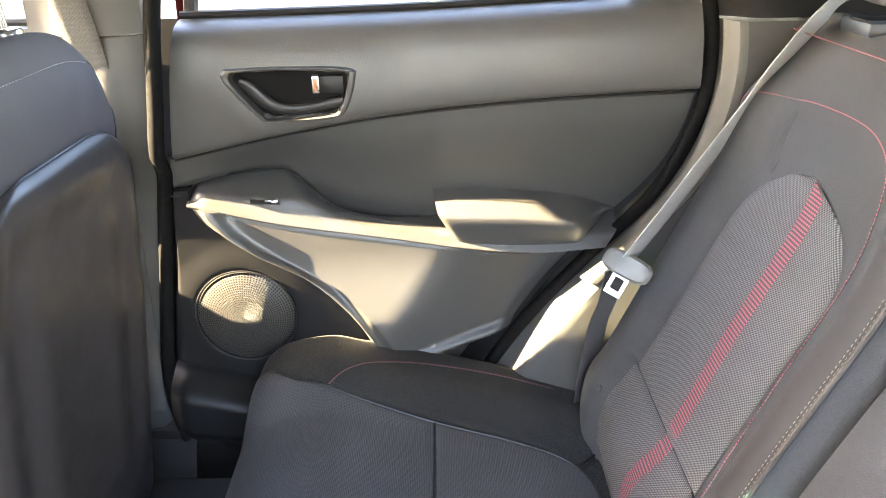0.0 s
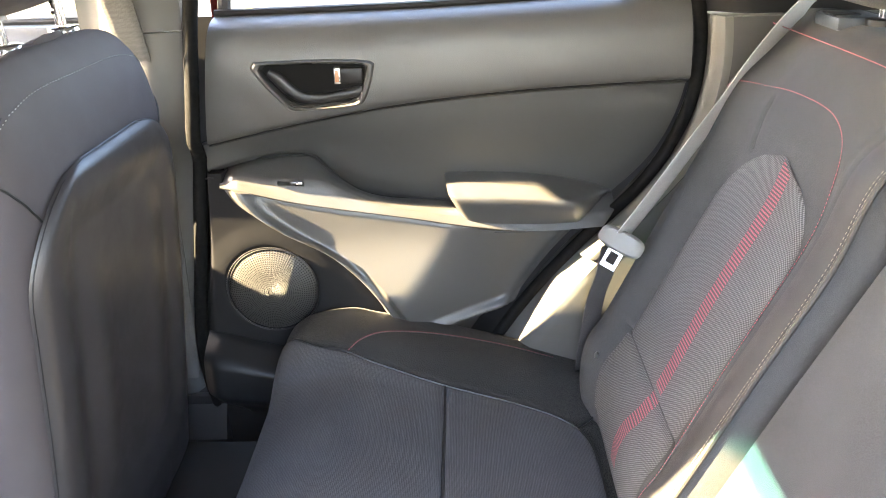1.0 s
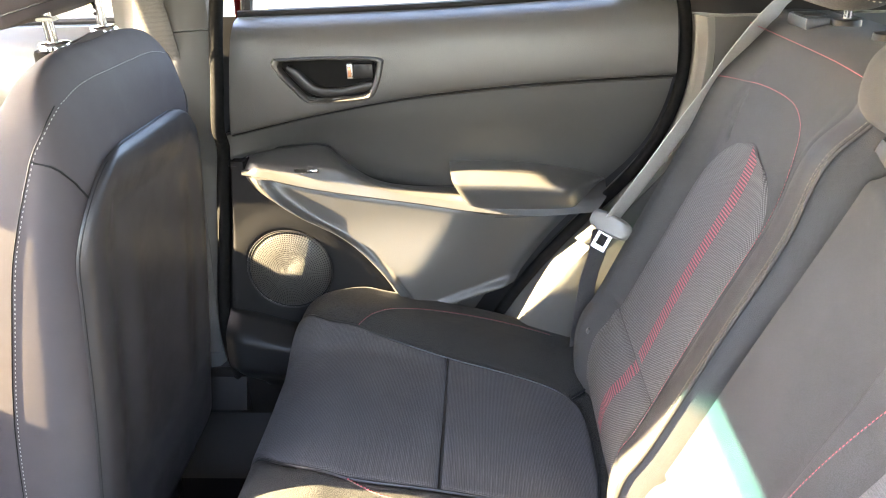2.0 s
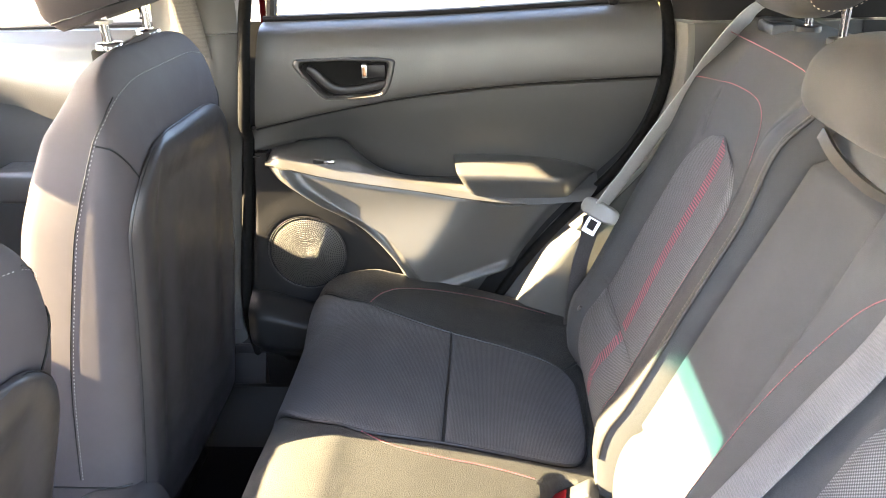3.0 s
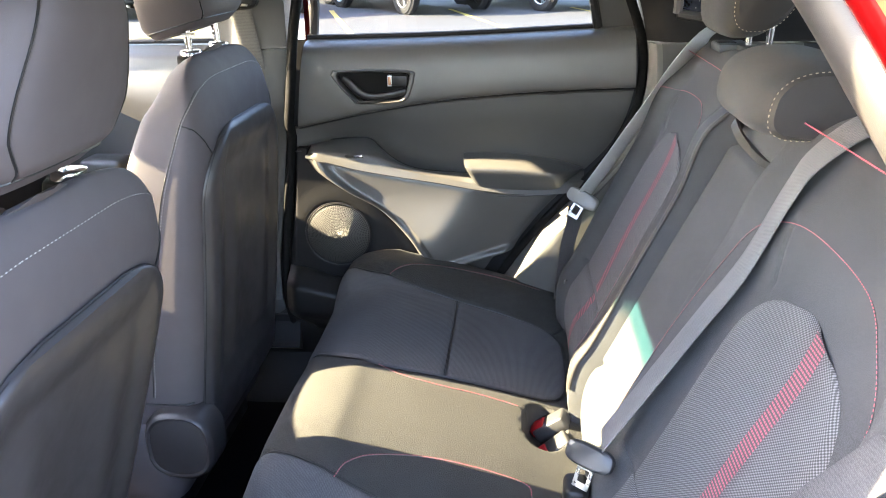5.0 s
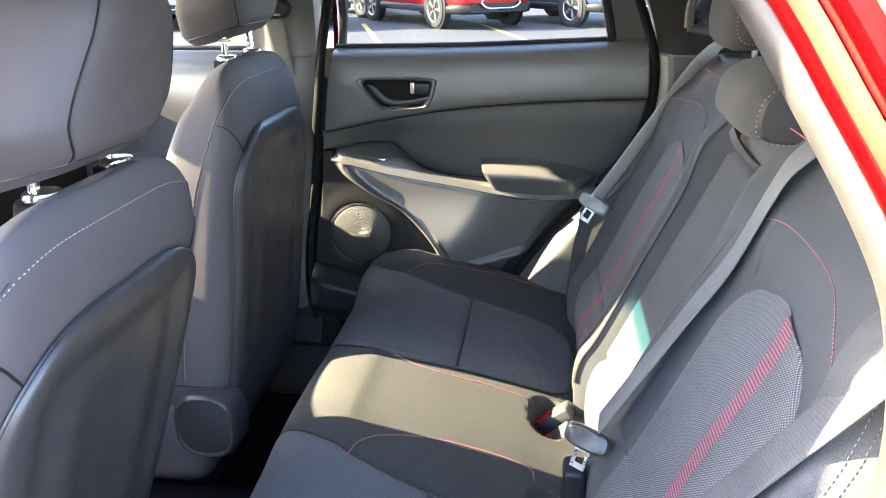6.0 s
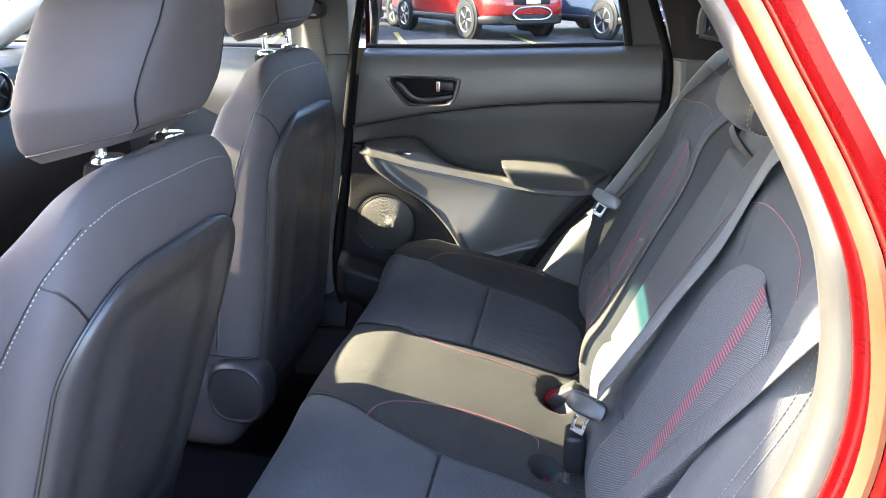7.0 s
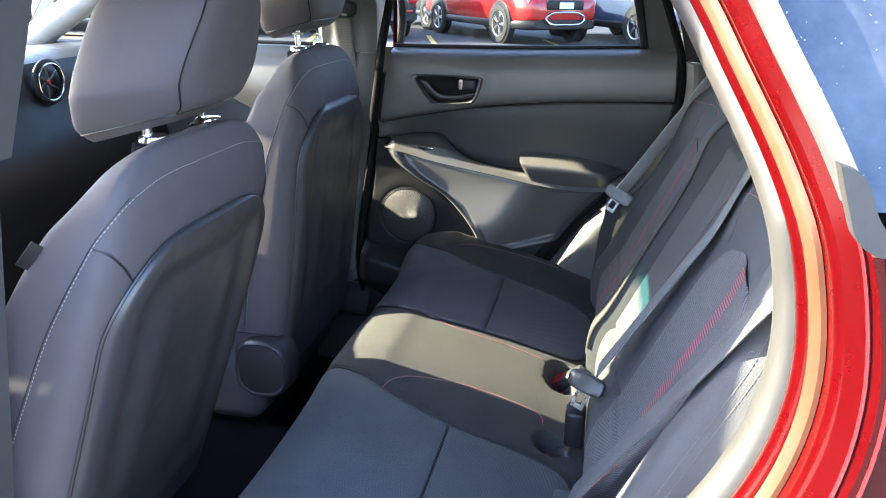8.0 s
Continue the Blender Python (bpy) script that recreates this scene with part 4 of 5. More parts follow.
red_loops = [[(-0.138, 0.992), (-0.118, 1.016), (-0.088, 1.037), (-0.045, 1.052), (0.003, 1.061), (0.089, 1.069), (0.194, 1.069)],
             [(-0.104, 0.632), (-0.06, 0.612), (0.008, 0.605), (0.076, 0.607), (0.148, 0.604)],
             [(-0.118, 0.330), (-0.106, 0.362), (-0.066, 0.388), (0.028, 0.407), (0.149, 0.405), (0.166, 0.380)],
             [(-0.138, -0.074), (-0.118, -0.098), (-0.088, -0.119), (-0.045, -0.134), (0.003, -0.143), (0.089, -0.151)]]
for l in red_loops:
    pts = [(x, y, bench_z(x, y) + 0.0008) for x, y in spline(l, 60)]
    part("piping", tube(pts, 0.0006, 6), CLOTH_INSERT, bench_thing)
    part("stitching", stitches(pts, 0.0036, 0.0014, 0.0010, (0, 0, 1)), THREAD_RED, bench_thing, "red stitching", smooth=False)

# ---- rear backrests ----
BACK = [(0.262, 0.49), (0.249, 0.56), (0.247, 0.62), (0.257, 0.667), (0.283, 0.713), (0.352, 0.866), (0.424, 1.02), (0.462, 1.105), (0.488, 1.142), (0.535, 1.158), (0.62, 1.15)]
back_path = curve_of(BACK)
back_x = profile([(z, x) for x, z in BACK[:8]])
FWD = np.array([-0.898, 0, 0.44])


def offset_right(y, z):
    o = 0.024 * step(0.945, 0.995, y) + 0.018 * step(0.705, 0.655, y)
    o -= 0.11 * step(1.0, 1.118, y) ** 1.6 + 0.07 * step(0.613, 0.599, y) ** 2
    o += 0.012 * bump(z, 1.05, 0.05)
    return o


def offset_left(y, z):
    o = 0.032 * step(-0.035, -0.09, y) - 0.10 * step(-0.105, -0.17, y) ** 2
    o += 0.006 * step(0.27, 0.31, y) * step(0.415, 0.395, y) - 0.010 * step(0.395, 0.41, y) - 0.06 * step(0.584, 0.595, y) ** 2
    o += 0.012 * bump(z, 1.05, 0.05) * step(0.42, 0.36, y)
    o -= 0.007 * bump(y, 0.402, 0.004)
    if y > 0.40:
        o -= 0.010 * bump(z, 1.075, 0.006) - 0.006 * step(1.07, 1.06, z)
        o -= 0.008 * bump(z, 0.695, 0.005)
    return o


def back_point(off, y, z, lift=0.0):
    """A point on a backrest's face, lift metres proud of it."""
    o = off(y, z)
    k = step(1.155, 1.06, z)
    return back_x(z) + FWD[0] * (o * k + lift), y, z + FWD[2] * (o * k + lift)


def back_sheet(y0, y1, off, grooves):
    gs = [(np.array(g[:-1]), np.array(g[1:])) for g in grooves]

    def fn(u, v):
        x, z = back_path(u)
        y = y0 + (y1 - y0) * v
        if x > 0.5:
            return x, y, z
        p, best = np.array((y, z)), 9.0
        for a, b in gs:
            t = np.clip(((p - a) * (b - a)).sum(1) / ((b - a) ** 2).sum(1), 0, 1)
            best = min(best, float(np.min(np.linalg.norm(a + (b - a) * t[:, None] - p, axis=1))))
        o = off(y, z) * step(1.155, 1.06, z) - 0.005 * bump(best, 0, 0.0035)
        return x + FWD[0] * o, y, z + FWD[2] * o
    return fn


pipe_r = spline([(1.090, 1.000), (1.055, 1.036), (0.96, 1.074), (0.85, 1.085), (0.77, 1.080), (0.715, 1.052), (0.693, 0.99), (0.680, 0.91), (0.666, 0.80), (0.655, 0.66)], 90)
pipe_l = spline([(0.398, 0.70), (0.385, 0.86), (0.352, 0.975), (0.305, 1.028), (0.245, 1.055), (0.16, 1.064), (0.05, 1.058), (-0.005, 1.030), (-0.040, 0.986), (-0.062, 0.90), (-0.070, 0.80), (-0.07, 0.70)], 100)
top_r = spline([(1.03, 1.1475), (0.76, 1.1475), (0.64, 1.143)], 40)
groove_r = [[(0.97, 0.725), (0.66, 0.722)], [(0.918, 1.01), (0.927, 1.062)]]
groove_l = [[(0.33, 0.722), (-0.06, 0.722)], [(-0.02, 0.90), (-0.06, 0.915)], [(0.222, 1.0), (0.243, 1.055)]]
right_back = thing("rear_backrest", (0.25, 0.86, 0.5), "black cloth rear backrest with grey mesh insert and red stripe", "car seat")
part("back_cover", sheet(back_sheet(0.598, 1.118, offset_right, groove_r), 130, 120), CLOTH, right_back)
left_back = thing("rear_backrest", (0.25, 0.2, 0.5), "wide black cloth rear backrest with fold-down armrest and red stripe", "car seat")
part("back_cover", sheet(back_sheet(-0.170, 0.593, offset_left, groove_l), 130, 190), CLOTH, left_back)


def insert_sheet(yc, half, off, z0, z1, lift=0.0035):
    def fn(u, v):
        z = z0 + (z1 - z0) * u
        top = 0.095 if z1 > 0.9 else 0.002
        t = 2 * v - 1
        w = half
        if z > z1 - top:
            w -= top - math.sqrt(max(0.0, top ** 2 - (z - z1 + top) ** 2))
        w *= 1 + 0.05 * step(0.80, 0.62, z)
        y = yc + w * t
        if z1 > 0.9:
            z -= 0.012 * t * t * step(0.6, 1.0, u)
        e = min(v * 2 * w, (1 - v) * 2 * w, (z1 - z) * 2)
        return back_point(off, y, z, 0.0008 + lift * step(0.0, 0.016, e))
    return fn


for yc, half, off, back, zt in ((0.820, 0.127, offset_right, right_back, 1.024), (0.110, 0.140, offset_left, left_back, 1.012)):
    part("insert", sheet(insert_sheet(yc, half, off, 0.726, zt), 60, 44), CLOTH_MESH, back, "grey mesh cloth insert")
    part("lower_insert", sheet(insert_sheet(yc + 0.003, half * 1.02, off, 0.585, 0.7215), 30, 44), CLOTH_MESH, back, "grey mesh cloth insert")
for yc, off, back, zt in ((0.797, offset_right, right_back, 1.017), (0.088, offset_left, left_back, 1.005)):
    def stripe(u, v, yc=yc, off=off, zt=zt):
        z = 0.60 + (zt - 0.60) * u
        y = yc - 0.0135 + 0.027 * v - (0.016 * step(0.74, 1.0, z) if yc < 0.4 else 0.0) + 0.012 * step(0.72, 0.62, z) - 0.012 * bump(z, 0.72, 0.1)
        return back_point(off, y, z + 0.012 * (v - 0.5) * step(0.99, 1.02, z), 0.0056 if z > 0.73 or z < 0.715 else 0.003)
    part("red_stripe", sheet(stripe, 90, 5), RED_CLOTH, back, "red woven stripe")
for line, off, back in ((pipe_r, offset_right, right_back), (pipe_l, offset_left, left_back), (top_r, offset_right, right_back)):
    pts = [back_point(off, y, z, 0.0006) for y, z in line]
    part("piping", tube(pts, 0.0006, 6), CLOTH_INSERT, back)
    part("stitching", stitches(pts, 0.0036, 0.0007, 0.0006, FWD), THREAD_RED, back, "red stitching", smooth=False)
part("stitching", stitches([back_point(offset_left, y, z, 0.0006) for y, z in spline([(0.40, 1.1475), (0.20, 1.1475), (-0.10, 1.147)], 50)], 0.0036, 0.0012, 0.0010, FWD), THREAD_RED, left_back, "red stitching", smooth=False)
# beige double stitching and piping on the inner edge beside the gap
for dy, nm in ((0.0, "stitching"), (0.0038, "stitching")):
    part(nm, stitches([back_point(offset_right, 0.6110 + dy, z, 0.0018) for z in np.linspace(0.66, 1.13, 60)], 0.0034, 0.0022, 0.0006, FWD), THREAD_BEIGE, right_back, "pale beige stitching", smooth=False)
    part(nm, stitches([back_point(offset_left, -0.138 + dy, z, 0.001) for z in np.linspace(0.66, 1.12, 60)], 0.0034, 0.0022, 0.0005, FWD), THREAD_BEIGE, left_back, "pale beige stitching", smooth=False)
part("edge_piping", tube([back_point(offset_right, 0.6095, z, 0.0012) for z in np.linspace(0.62, 1.135, 50)], 0.0032, 8), EDGE_BROWN, right_back)
def rolled_edge(u, v):
    z = 0.60 + 0.535 * u
    return back_point(offset_right, 0.6165 + 0.038 * v, z, 0.0006 + 0.0022 * math.sin(math.pi * v))


part("edge_roll", sheet(rolled_edge, 60, 12), LEATHERETTE, right_back, "dark leatherette edge roll")
# carrying strap of the fold-down armrest
strap = [back_point(offset_left, y, z, l) for y, z, l in spline([(0.590, 1.092, 0.010), (0.570, 1.094, 0.020), (0.548, 1.087, 0.018), (0.52, 1.078, 0.012), (0.47, 1.074, 0.006), (0.425, 1.076, 0.002)], 24)]
part("pull_strap", ribbon(strap, [(0.45 - 0.5 * step(0, 14, k), 0.05, 0.9) for k in range(24)], 0.013, 0.005), EDGE_BROWN, left_back, "dark folded pull strap")
# child-seat anchor buttons
for y, off, back in ((0.972, offset_right, right_back), (-0.03, offset_left, left_back)):
    p = back_point(off, y, 0.665, 0.004)
    part("anchor_button", disc(p, FWD, 0.005, 0.004, 20, 0.001), BUCKLE, back, "small dark anchor button")
# shoulder release catch
def catch(y, back):
    base = part("release_catch", box(0.500, 0.560, y - 0.035, y + 0.035, 1.150, 1.167, 0.005), plastic("catch_grey", (0.050, 0.058, 0.072), (0.066, 0.074, 0.090), 0.35, 1800, 0.05), back, "grey plastic seat release catch")
    part("catch_slot", box(0.503, 0.535, y - 0.018, y + 0.020, 1.1655, 1.1685, 0.001), TRIM_BLACK, base)


catch(0.965, right_back)


# ---- rear headrests ----
def rear_headrest(yc, half, xc, zc, rx, rz, lean, label, posts):
    hr = thing("headrest", (xc, yc, zc - rz), label, "headrest", "rear headrests")
    rings = []
    for k in range(31):
        s = -1 + 2 * k / 30
        q = max(0.04, (1 - abs(s) ** 5)) ** 0.45
        rings.append([(xc + rx * q * math.copysign(abs(math.cos(a)) ** 0.75, math.cos(a)) + lean * rz * q * math.sin(a), yc + half * s, zc + rz * q * math.copysign(abs(math.sin(a)) ** 0.75, math.sin(a))) for a in [2 * math.pi * t / 40 for t in range(40)]])
    part("pad", loft(rings), CLOTH, hr)
    cap = [(xc + 0.84 * rx * math.copysign(abs(math.cos(a)) ** 0.75, math.cos(a)) + lean * rz * 0.84 * math.sin(a), yc - half * 0.975, zc + 0.84 * rz * math.copysign(abs(math.sin(a)) ** 0.75, math.sin(a))) for a in [2 * math.pi * t / 48 for t in range(49)]]
    inner = [(xc + (x - xc) * 0.9, yc - half - 0.004, zc + (z - zc) * 0.9) for x, y, z in cap[:-1]]
    core = [(xc + (x - xc) * 0.1, yc - half - 0.007, zc + (z - zc) * 0.1) for x, y, z in cap[:-1]]
    part("side_panel", loft([cap[:-1], inner, core]), LEATHERETTE, hr, "dark sewn side panel")
    part("stitching", stitches([(x, y - 0.004, z) for x, y, z in cap], 0.0036, 0.003, 0.0007, (0, -1, 0)), THREAD_BEIGE, hr, "pale beige stitching", smooth=False)
    for dy in posts:
        part("post", tube([(xc + 0.02, yc + dy, zc - rz - 0.06), (xc + 0.02, yc + dy, zc)], 0.006, 12), CHROME, hr, "chrome headrest post")
        part("post_guide", disc((xc + 0.02, yc + dy, 1.166), (0, 0, 1), 0.019, 0.02, 24), TRIM_BLACK, hr)
    return hr


rear_headrest(0.865, 0.125, 0.530, 1.305, 0.062, 0.115, 0.25, "black cloth rear headrest with sewn side panel on chrome posts", (-0.06, 0.06))
rear_headrest(0.478, 0.132, 0.478, 1.165, 0.066, 0.047, 0.3, "low black cloth middle headrest with sewn side panel", ())
rear_headrest(0.10, 0.125, 0.530, 1.305, 0.062, 0.115, 0.25, "black cloth rear headrest with sewn side panel on chrome posts", (-0.06, 0.06))


# ---- seat belts ----
def tongue(parent, p, d, side, colour):
    """Latch plate: moulded head with a steel blade."""
    d, side = Vector(d).normalized(), Vector(side).normalized()
    n = d.cross(side).normalized()
    m = Matrix((side, d, n)).transposed().to_4x4()
    m.translation = Vector(p)
    head = loft([[(0.034 * math.copysign(abs(math.cos(a)) ** 0.6, math.cos(a)) * k, 0.016 * math.copysign(abs(math.sin(a)) ** 0.6, math.sin(a)) * k, z) for a in [2 * math.pi * q / 32 for q in range(32)]] for k, z in ((0.8, -0.008), (1.0, -0.004), (1.0, 0.004), (0.8, 0.008))])
    t = part("latch_plate", moved(head, m), colour, parent, "moulded grey latch plate")
    blade = bmesh.new()
    for x0, x1, y0, y1 in ((-0.012, -0.0065, 0.012, 0.044), (0.0065, 0.012, 0.012, 0.044), (-0.012, 0.012, 0.036, 0.044), (-0.012, 0.012, 0.012, 0.019)):
        box(x0, x1, y0, y1, -0.0012, 0.0012, 0.0006, 1, blade)
    part("latch_blade", moved(blade, m), STEEL, t, "steel latch blade")


belt_right = thing("seat_belt", (0.24, 1.03, 0.6), "grey woven seat belt hanging beside the backrest", "seat belt", "rear seat belts")
path = spline([(0.60, 1.06, 1.188), (0.535, 1.035, 1.184), (0.485, 1.008, 1.168), (0.438, 1.0, 1.112), (0.408, 1.0, 1.062), (0.360, 1.0, 0.988), (0.317, 1.0, 0.920), (0.276, 0.998, 0.860)], 50)
part("webbing", ribbon(path, [(0.30 + 0.36 * step(5, 11, k), 0.95 - 0.22 * step(5, 11, k), -0.20 * step(5, 11, k)) for k in range(50)], 0.049, 0.002), WEBBING_LIT, belt_right)
path = spline([(0.262, 1.012, 0.840), (0.258, 1.025, 0.785), (0.250, 1.040, 0.739), (0.246, 1.050, 0.692), (0.240, 1.058, 0.624), (0.238, 1.060, 0.56)], 30)
# lower run of the same webbing, darkened in colour for shade
part("webbing", ribbon(path, (0.75, 0.62, -0.20), 0.042, 0.002), fabric("belt_webbing_shaded", (0.07, 0.065, 0.065), (0.13, 0.12, 0.12), 600, 0.5, even=0.4), belt_right)
# latch plate coloured paler to stand for the sun on it
tongue(belt_right, (0.272, 0.990, 0.851), (-0.48, -0.20, -0.85), (0.83, -0.40, -0.37), plastic("latch_lit", (0.15, 0.145, 0.135), (0.20, 0.193, 0.18), 0.4, 1500, 0.1))

belt_mid = thing("seat_belt", (0.25, 0.35, 0.65), "grey woven middle seat belt buckled across the backrest", "seat belt", "rear seat belts")
path = spline([(0.56, 0.262, 1.175), (0.50, 0.266, 1.164), *[back_point(offset_left, y, z, 0.012) for y, z in ((0.266, 1.120), (0.272, 1.075))], *[Vector((0.432, 0.275, 1.060)).lerp(Vector((0.252, 0.306, 0.735)), k / 5) for k in range(1, 6)]], 60)
part("webbing", ribbon(path, (0.20, 0.97, 0.25), 0.050, 0.002), WEBBING, belt_mid)
tongue(belt_mid, (0.236, 0.296, 0.716), (-0.30, -0.35, -0.89), (0.80, -0.595, -0.035), plastic("tongue_grey", (0.030, 0.031, 0.033), (0.045, 0.046, 0.049), 0.4, 1500, 0.1))
bk = box(0.206, 0.240, 0.300, 0.348, 0.585, 0.655, 0.010, 3)
part("buckle", bk, TRIM_BLACK, belt_mid, "dark plastic buckle")

belt_left = thing("seat_belt", (0.26, -0.1, 0.7), "grey woven seat belt lying over the outer backrest", "seat belt", "rear seat belts")
path = spline([(0.56, -0.125, 1.180), (0.475, -0.132, 1.152), *[Vector((0.402, -0.132, 1.062)).lerp(Vector((0.250, -0.006, 0.745)), k / 5) for k in range(6)], (0.225, 0.055, 0.665)], 60)
part("webbing", ribbon(path, (0.25, 0.95, 0.30), 0.048, 0.002), WEBBING_SHADED, belt_left)
part("anchor", box(0.205, 0.235, 0.045, 0.078, 0.62, 0.665, 0.004, 2), BUCKLE, belt_left)


def buckle(p, turn, label):
    b = thing("belt_buckle", p, label, "seat belt buckle", "buckles")
    m = Matrix.Translation(p) @ pose(0, 0, 0, 0, -38, turn)
    body = part("body", moved(box(-0.030, 0.034, -0.019, 0.019, -0.012, 0.014, 0.005, 3), m), BUCKLE, b)
    part("button", moved(box(-0.0335, -0.006, -0.015, 0.015, 0.000, 0.0165, 0.003, 2), m), BUTTON_RED, body, "red release button")
    part("slot", moved(box(-0.0315, -0.028, -0.013, 0.013, -0.008, -0.003, 0.0008, 1), m), RUBBER, body)


buckle((0.202, 0.602, 0.556), -10, "black seat belt buckle with red button in a cushion well")
buckle((0.206, 0.548, 0.542), 12, "black seat belt buckle with red button in a cushion well")
buckle((0.196, 0.345, 0.528), 0, "black seat belt buckle with red button in a cushion well")


# ---- front seats ----
YC = 0.812
width_at = profile([(0.40, 0.215), (0.55, 0.228), (0.76, 0.230), (0.91, 0.222), (1.02, 0.214), (1.08, 0.201), (1.12, 0.188), (1.15, 0.168), (1.172, 0.138), (1.185, 0.092), (1.191, 0.03)])
rear_at = profile([(0.40, -0.440), (0.56, -0.420), (0.78, -0.392), (1.02, -0.366), (1.10, -0.368), (1.15, -0.382), (1.18, -0.402), (1.190, -0.42)])
front_at = profile([(0.40, -0.62), (0.56, -0.595), (0.78, -0.572), (0.95, -0.540), (1.02, -0.515), (1.10, -0.480), (1.15, -0.455), (1.18, -0.440), (1.190, -0.43)])


def seat_point(z, a, power=0.36, grow=0.0, shade_bulge=(0, 1, 1)):
    c, s = math.cos(a), math.sin(a)
    px, py = math.copysign(abs(c) ** power, c), math.copysign(abs(s) ** power, s)
    w, xr, xf = width_at(z) + grow, rear_at(z) + grow, front_at(z) - grow
    # hidden bulge on the +y side, added to cast shade on the bench
    if py > 0:
        w += shade_bulge[0] * bump(z, shade_bulge[1], shade_bulge[2]) * step(0.25, -0.35, px)
    x = (xr + xf) / 2 + (xr - xf) / 2 * px
    if px < 0:
        x += 0.035 * (1 - abs(py) ** 2) * -px
    z -= 0.5 * step(1.08, 1.17, z) * max(0.0, -0.40 - x)
    return Vector((x, YC + w * py, z))


def seat_surface(z, px, sgn, grow=0.0):
    """The seat back's skin at height z; px runs from the front (-1) to the rear (1)."""
    return seat_point(z, sgn * math.acos(math.copysign(abs(px) ** (1 / 0.36), px)), 0.36, grow)


def shell_point(u, v, lift=0.0):
    z = 0.50 + 0.570 * u
    w = 0.208 - 0.012 * u
    corner = 0.12
    if z > 1.07 - corner:
        w -= corner - math.sqrt(max(0, corner ** 2 - (z - 1.07 + corner) ** 2))
    y = YC + w * (2 * v - 1)
    t = 2 * v - 1
    k = min(0.995, abs(y - YC) / width_at(z)) ** (1 / 0.36)
    half = (rear_at(z) - front_at(z)) / 2
    x = rear_at(z) - half * (1 - (1 - k * k) ** 0.18) + 0.014
    e = min((1 - abs(t)) * w, (1 - u) * 0.57)
    x -= 0.011 * (1 - math.sqrt(1 - (1 - min(1.0, e / 0.016)) ** 2))
    x -= 0.010 * step(0.028, 0.075, e) * step(0.10, 0.2, u)
    x += 0.006 * (bump(t, -0.42, 0.16) + bump(t, 0.42, 0.16)) * step(0.1, 0.4, u) * step(0.92, 0.7, u)
    return x + lift, y, z


def front_seat(move, raise_head, head_shift, recline, broad, head_x=0.0, labelled=True, head_w=0.138, head_t=0.066, shade_bulge=(0.040, 0.82, 0.12)):
    lean = Matrix(((1, 0, recline, -recline * 1.05), (0, broad, 0, YC * (1 - broad)), (0, 0, 1, 0), (0, 0, 0, 1)))
    m = Matrix.Translation(move) @ lean
    seat = thing("front_seat", Vector((-0.6, YC, 0.3)) + Vector(move), "dark grey cloth front seat with a hard plastic back shell", "car seat", "front seats")

    def put(name, bm, mat, parent=seat, label="", **kw):
        return part(name, moved(bm, m), mat, parent, label, **kw)

    zs = list(np.linspace(0.50, 1.10, 44)) + list(np.linspace(1.105, 1.190, 22))
    put("backrest", loft([[seat_point(z, 2 * math.pi * k / 72, shade_bulge=shade_bulge) for k in range(72)] for z in zs]), CLOTH_FRONT)
    put("back_shell", sheet(shell_point, 90, 80), SEAT_BACK_PLASTIC, seat, "dark plastic seat back shell")
    put("shell_edge", tube([shell_point(u, 0.0, 0.004) for u in np.linspace(0, 1, 50)] + [shell_point(1.0, v, 0.004) for v in np.linspace(0.02, 1, 40)] + [shell_point(u, 1.0, 0.004) for u in np.linspace(1, 0, 50)], 0.0006, 6), TRIM_BLACK)
    for sgn in (-1, 1):
        a = sgn * (math.pi / 2 + 0.10)
        edge = profile([(0.58, -0.05), (0.75, 0.0), (0.90, 0.10), (0.977, 0.17), (1.04, 0.28), (1.085, 0.42), (1.115, 0.68), (1.14, 0.90), (1.165, 0.985), (1.20, 0.99)])
        seam = [seat_surface(z, edge(z), sgn, 0.0004) for z in np.linspace(0.60, 1.135, 90)]
        put("seam", tube(seam, 0.0008, 6), RUBBER)
        st = [seat_surface(z, edge(z) + 0.05, sgn, 0.001) for z in np.linspace(0.60, 1.135, 110)]
        put("stitching", stitches(st, 0.0032, 0.0026, 0.0006, (0.3, sgn, 0.3)), THREAD_GREY, seat, "pale grey stitching", smooth=False)
        ends = [seat_surface(1.085 - 0.078 * k, 0.42 + 0.56 * k, sgn, 0.0006)[1] for k in (0, 1)]
        path = []
        for k in range(13):
            row = [seat_surface(1.085 - 0.078 * k / 12, f, sgn, 0.0006) for f in np.linspace(0.40, 1.0, 121)]
            path.append(min(row, key=lambda p: abs(p[1] - ends[0] - (ends[1] - ends[0]) * k / 12)))
        put("seam", tube(path, 0.0014, 6), RUBBER)
        put("seam", tube([seat_point(0.585, a - sgn * t, 0.36, 0.0006) for t in np.linspace(-0.5, 0.6, 20)], 0.0016, 6), RUBBER)
        side = YC + sgn * 0.236
        cover = loft([[(-0.462 + r * 0.064 * math.copysign(abs(math.cos(q)) ** 0.8, math.cos(q)), side + sgn * y, 0.520 + r * 0.062 * math.copysign(abs(math.sin(q)) ** 0.8, math.sin(q)) - (0.014 if math.sin(q) < -0.2 else 0)) for q in [2 * math.pi * k / 48 for k in range(48)]] for r, y in ((1.02, -0.04), (1.0, 0.010), (0.95, 0.019), (0.88, 0.0225), (0.84, 0.022), (0.80, 0.0205), (0.5, 0.024), (0.05, 0.025))])
        if sgn < 0:
            put("hinge_cover", cover, SEAT_BACK_PLASTIC, seat, "black plastic hinge cover")
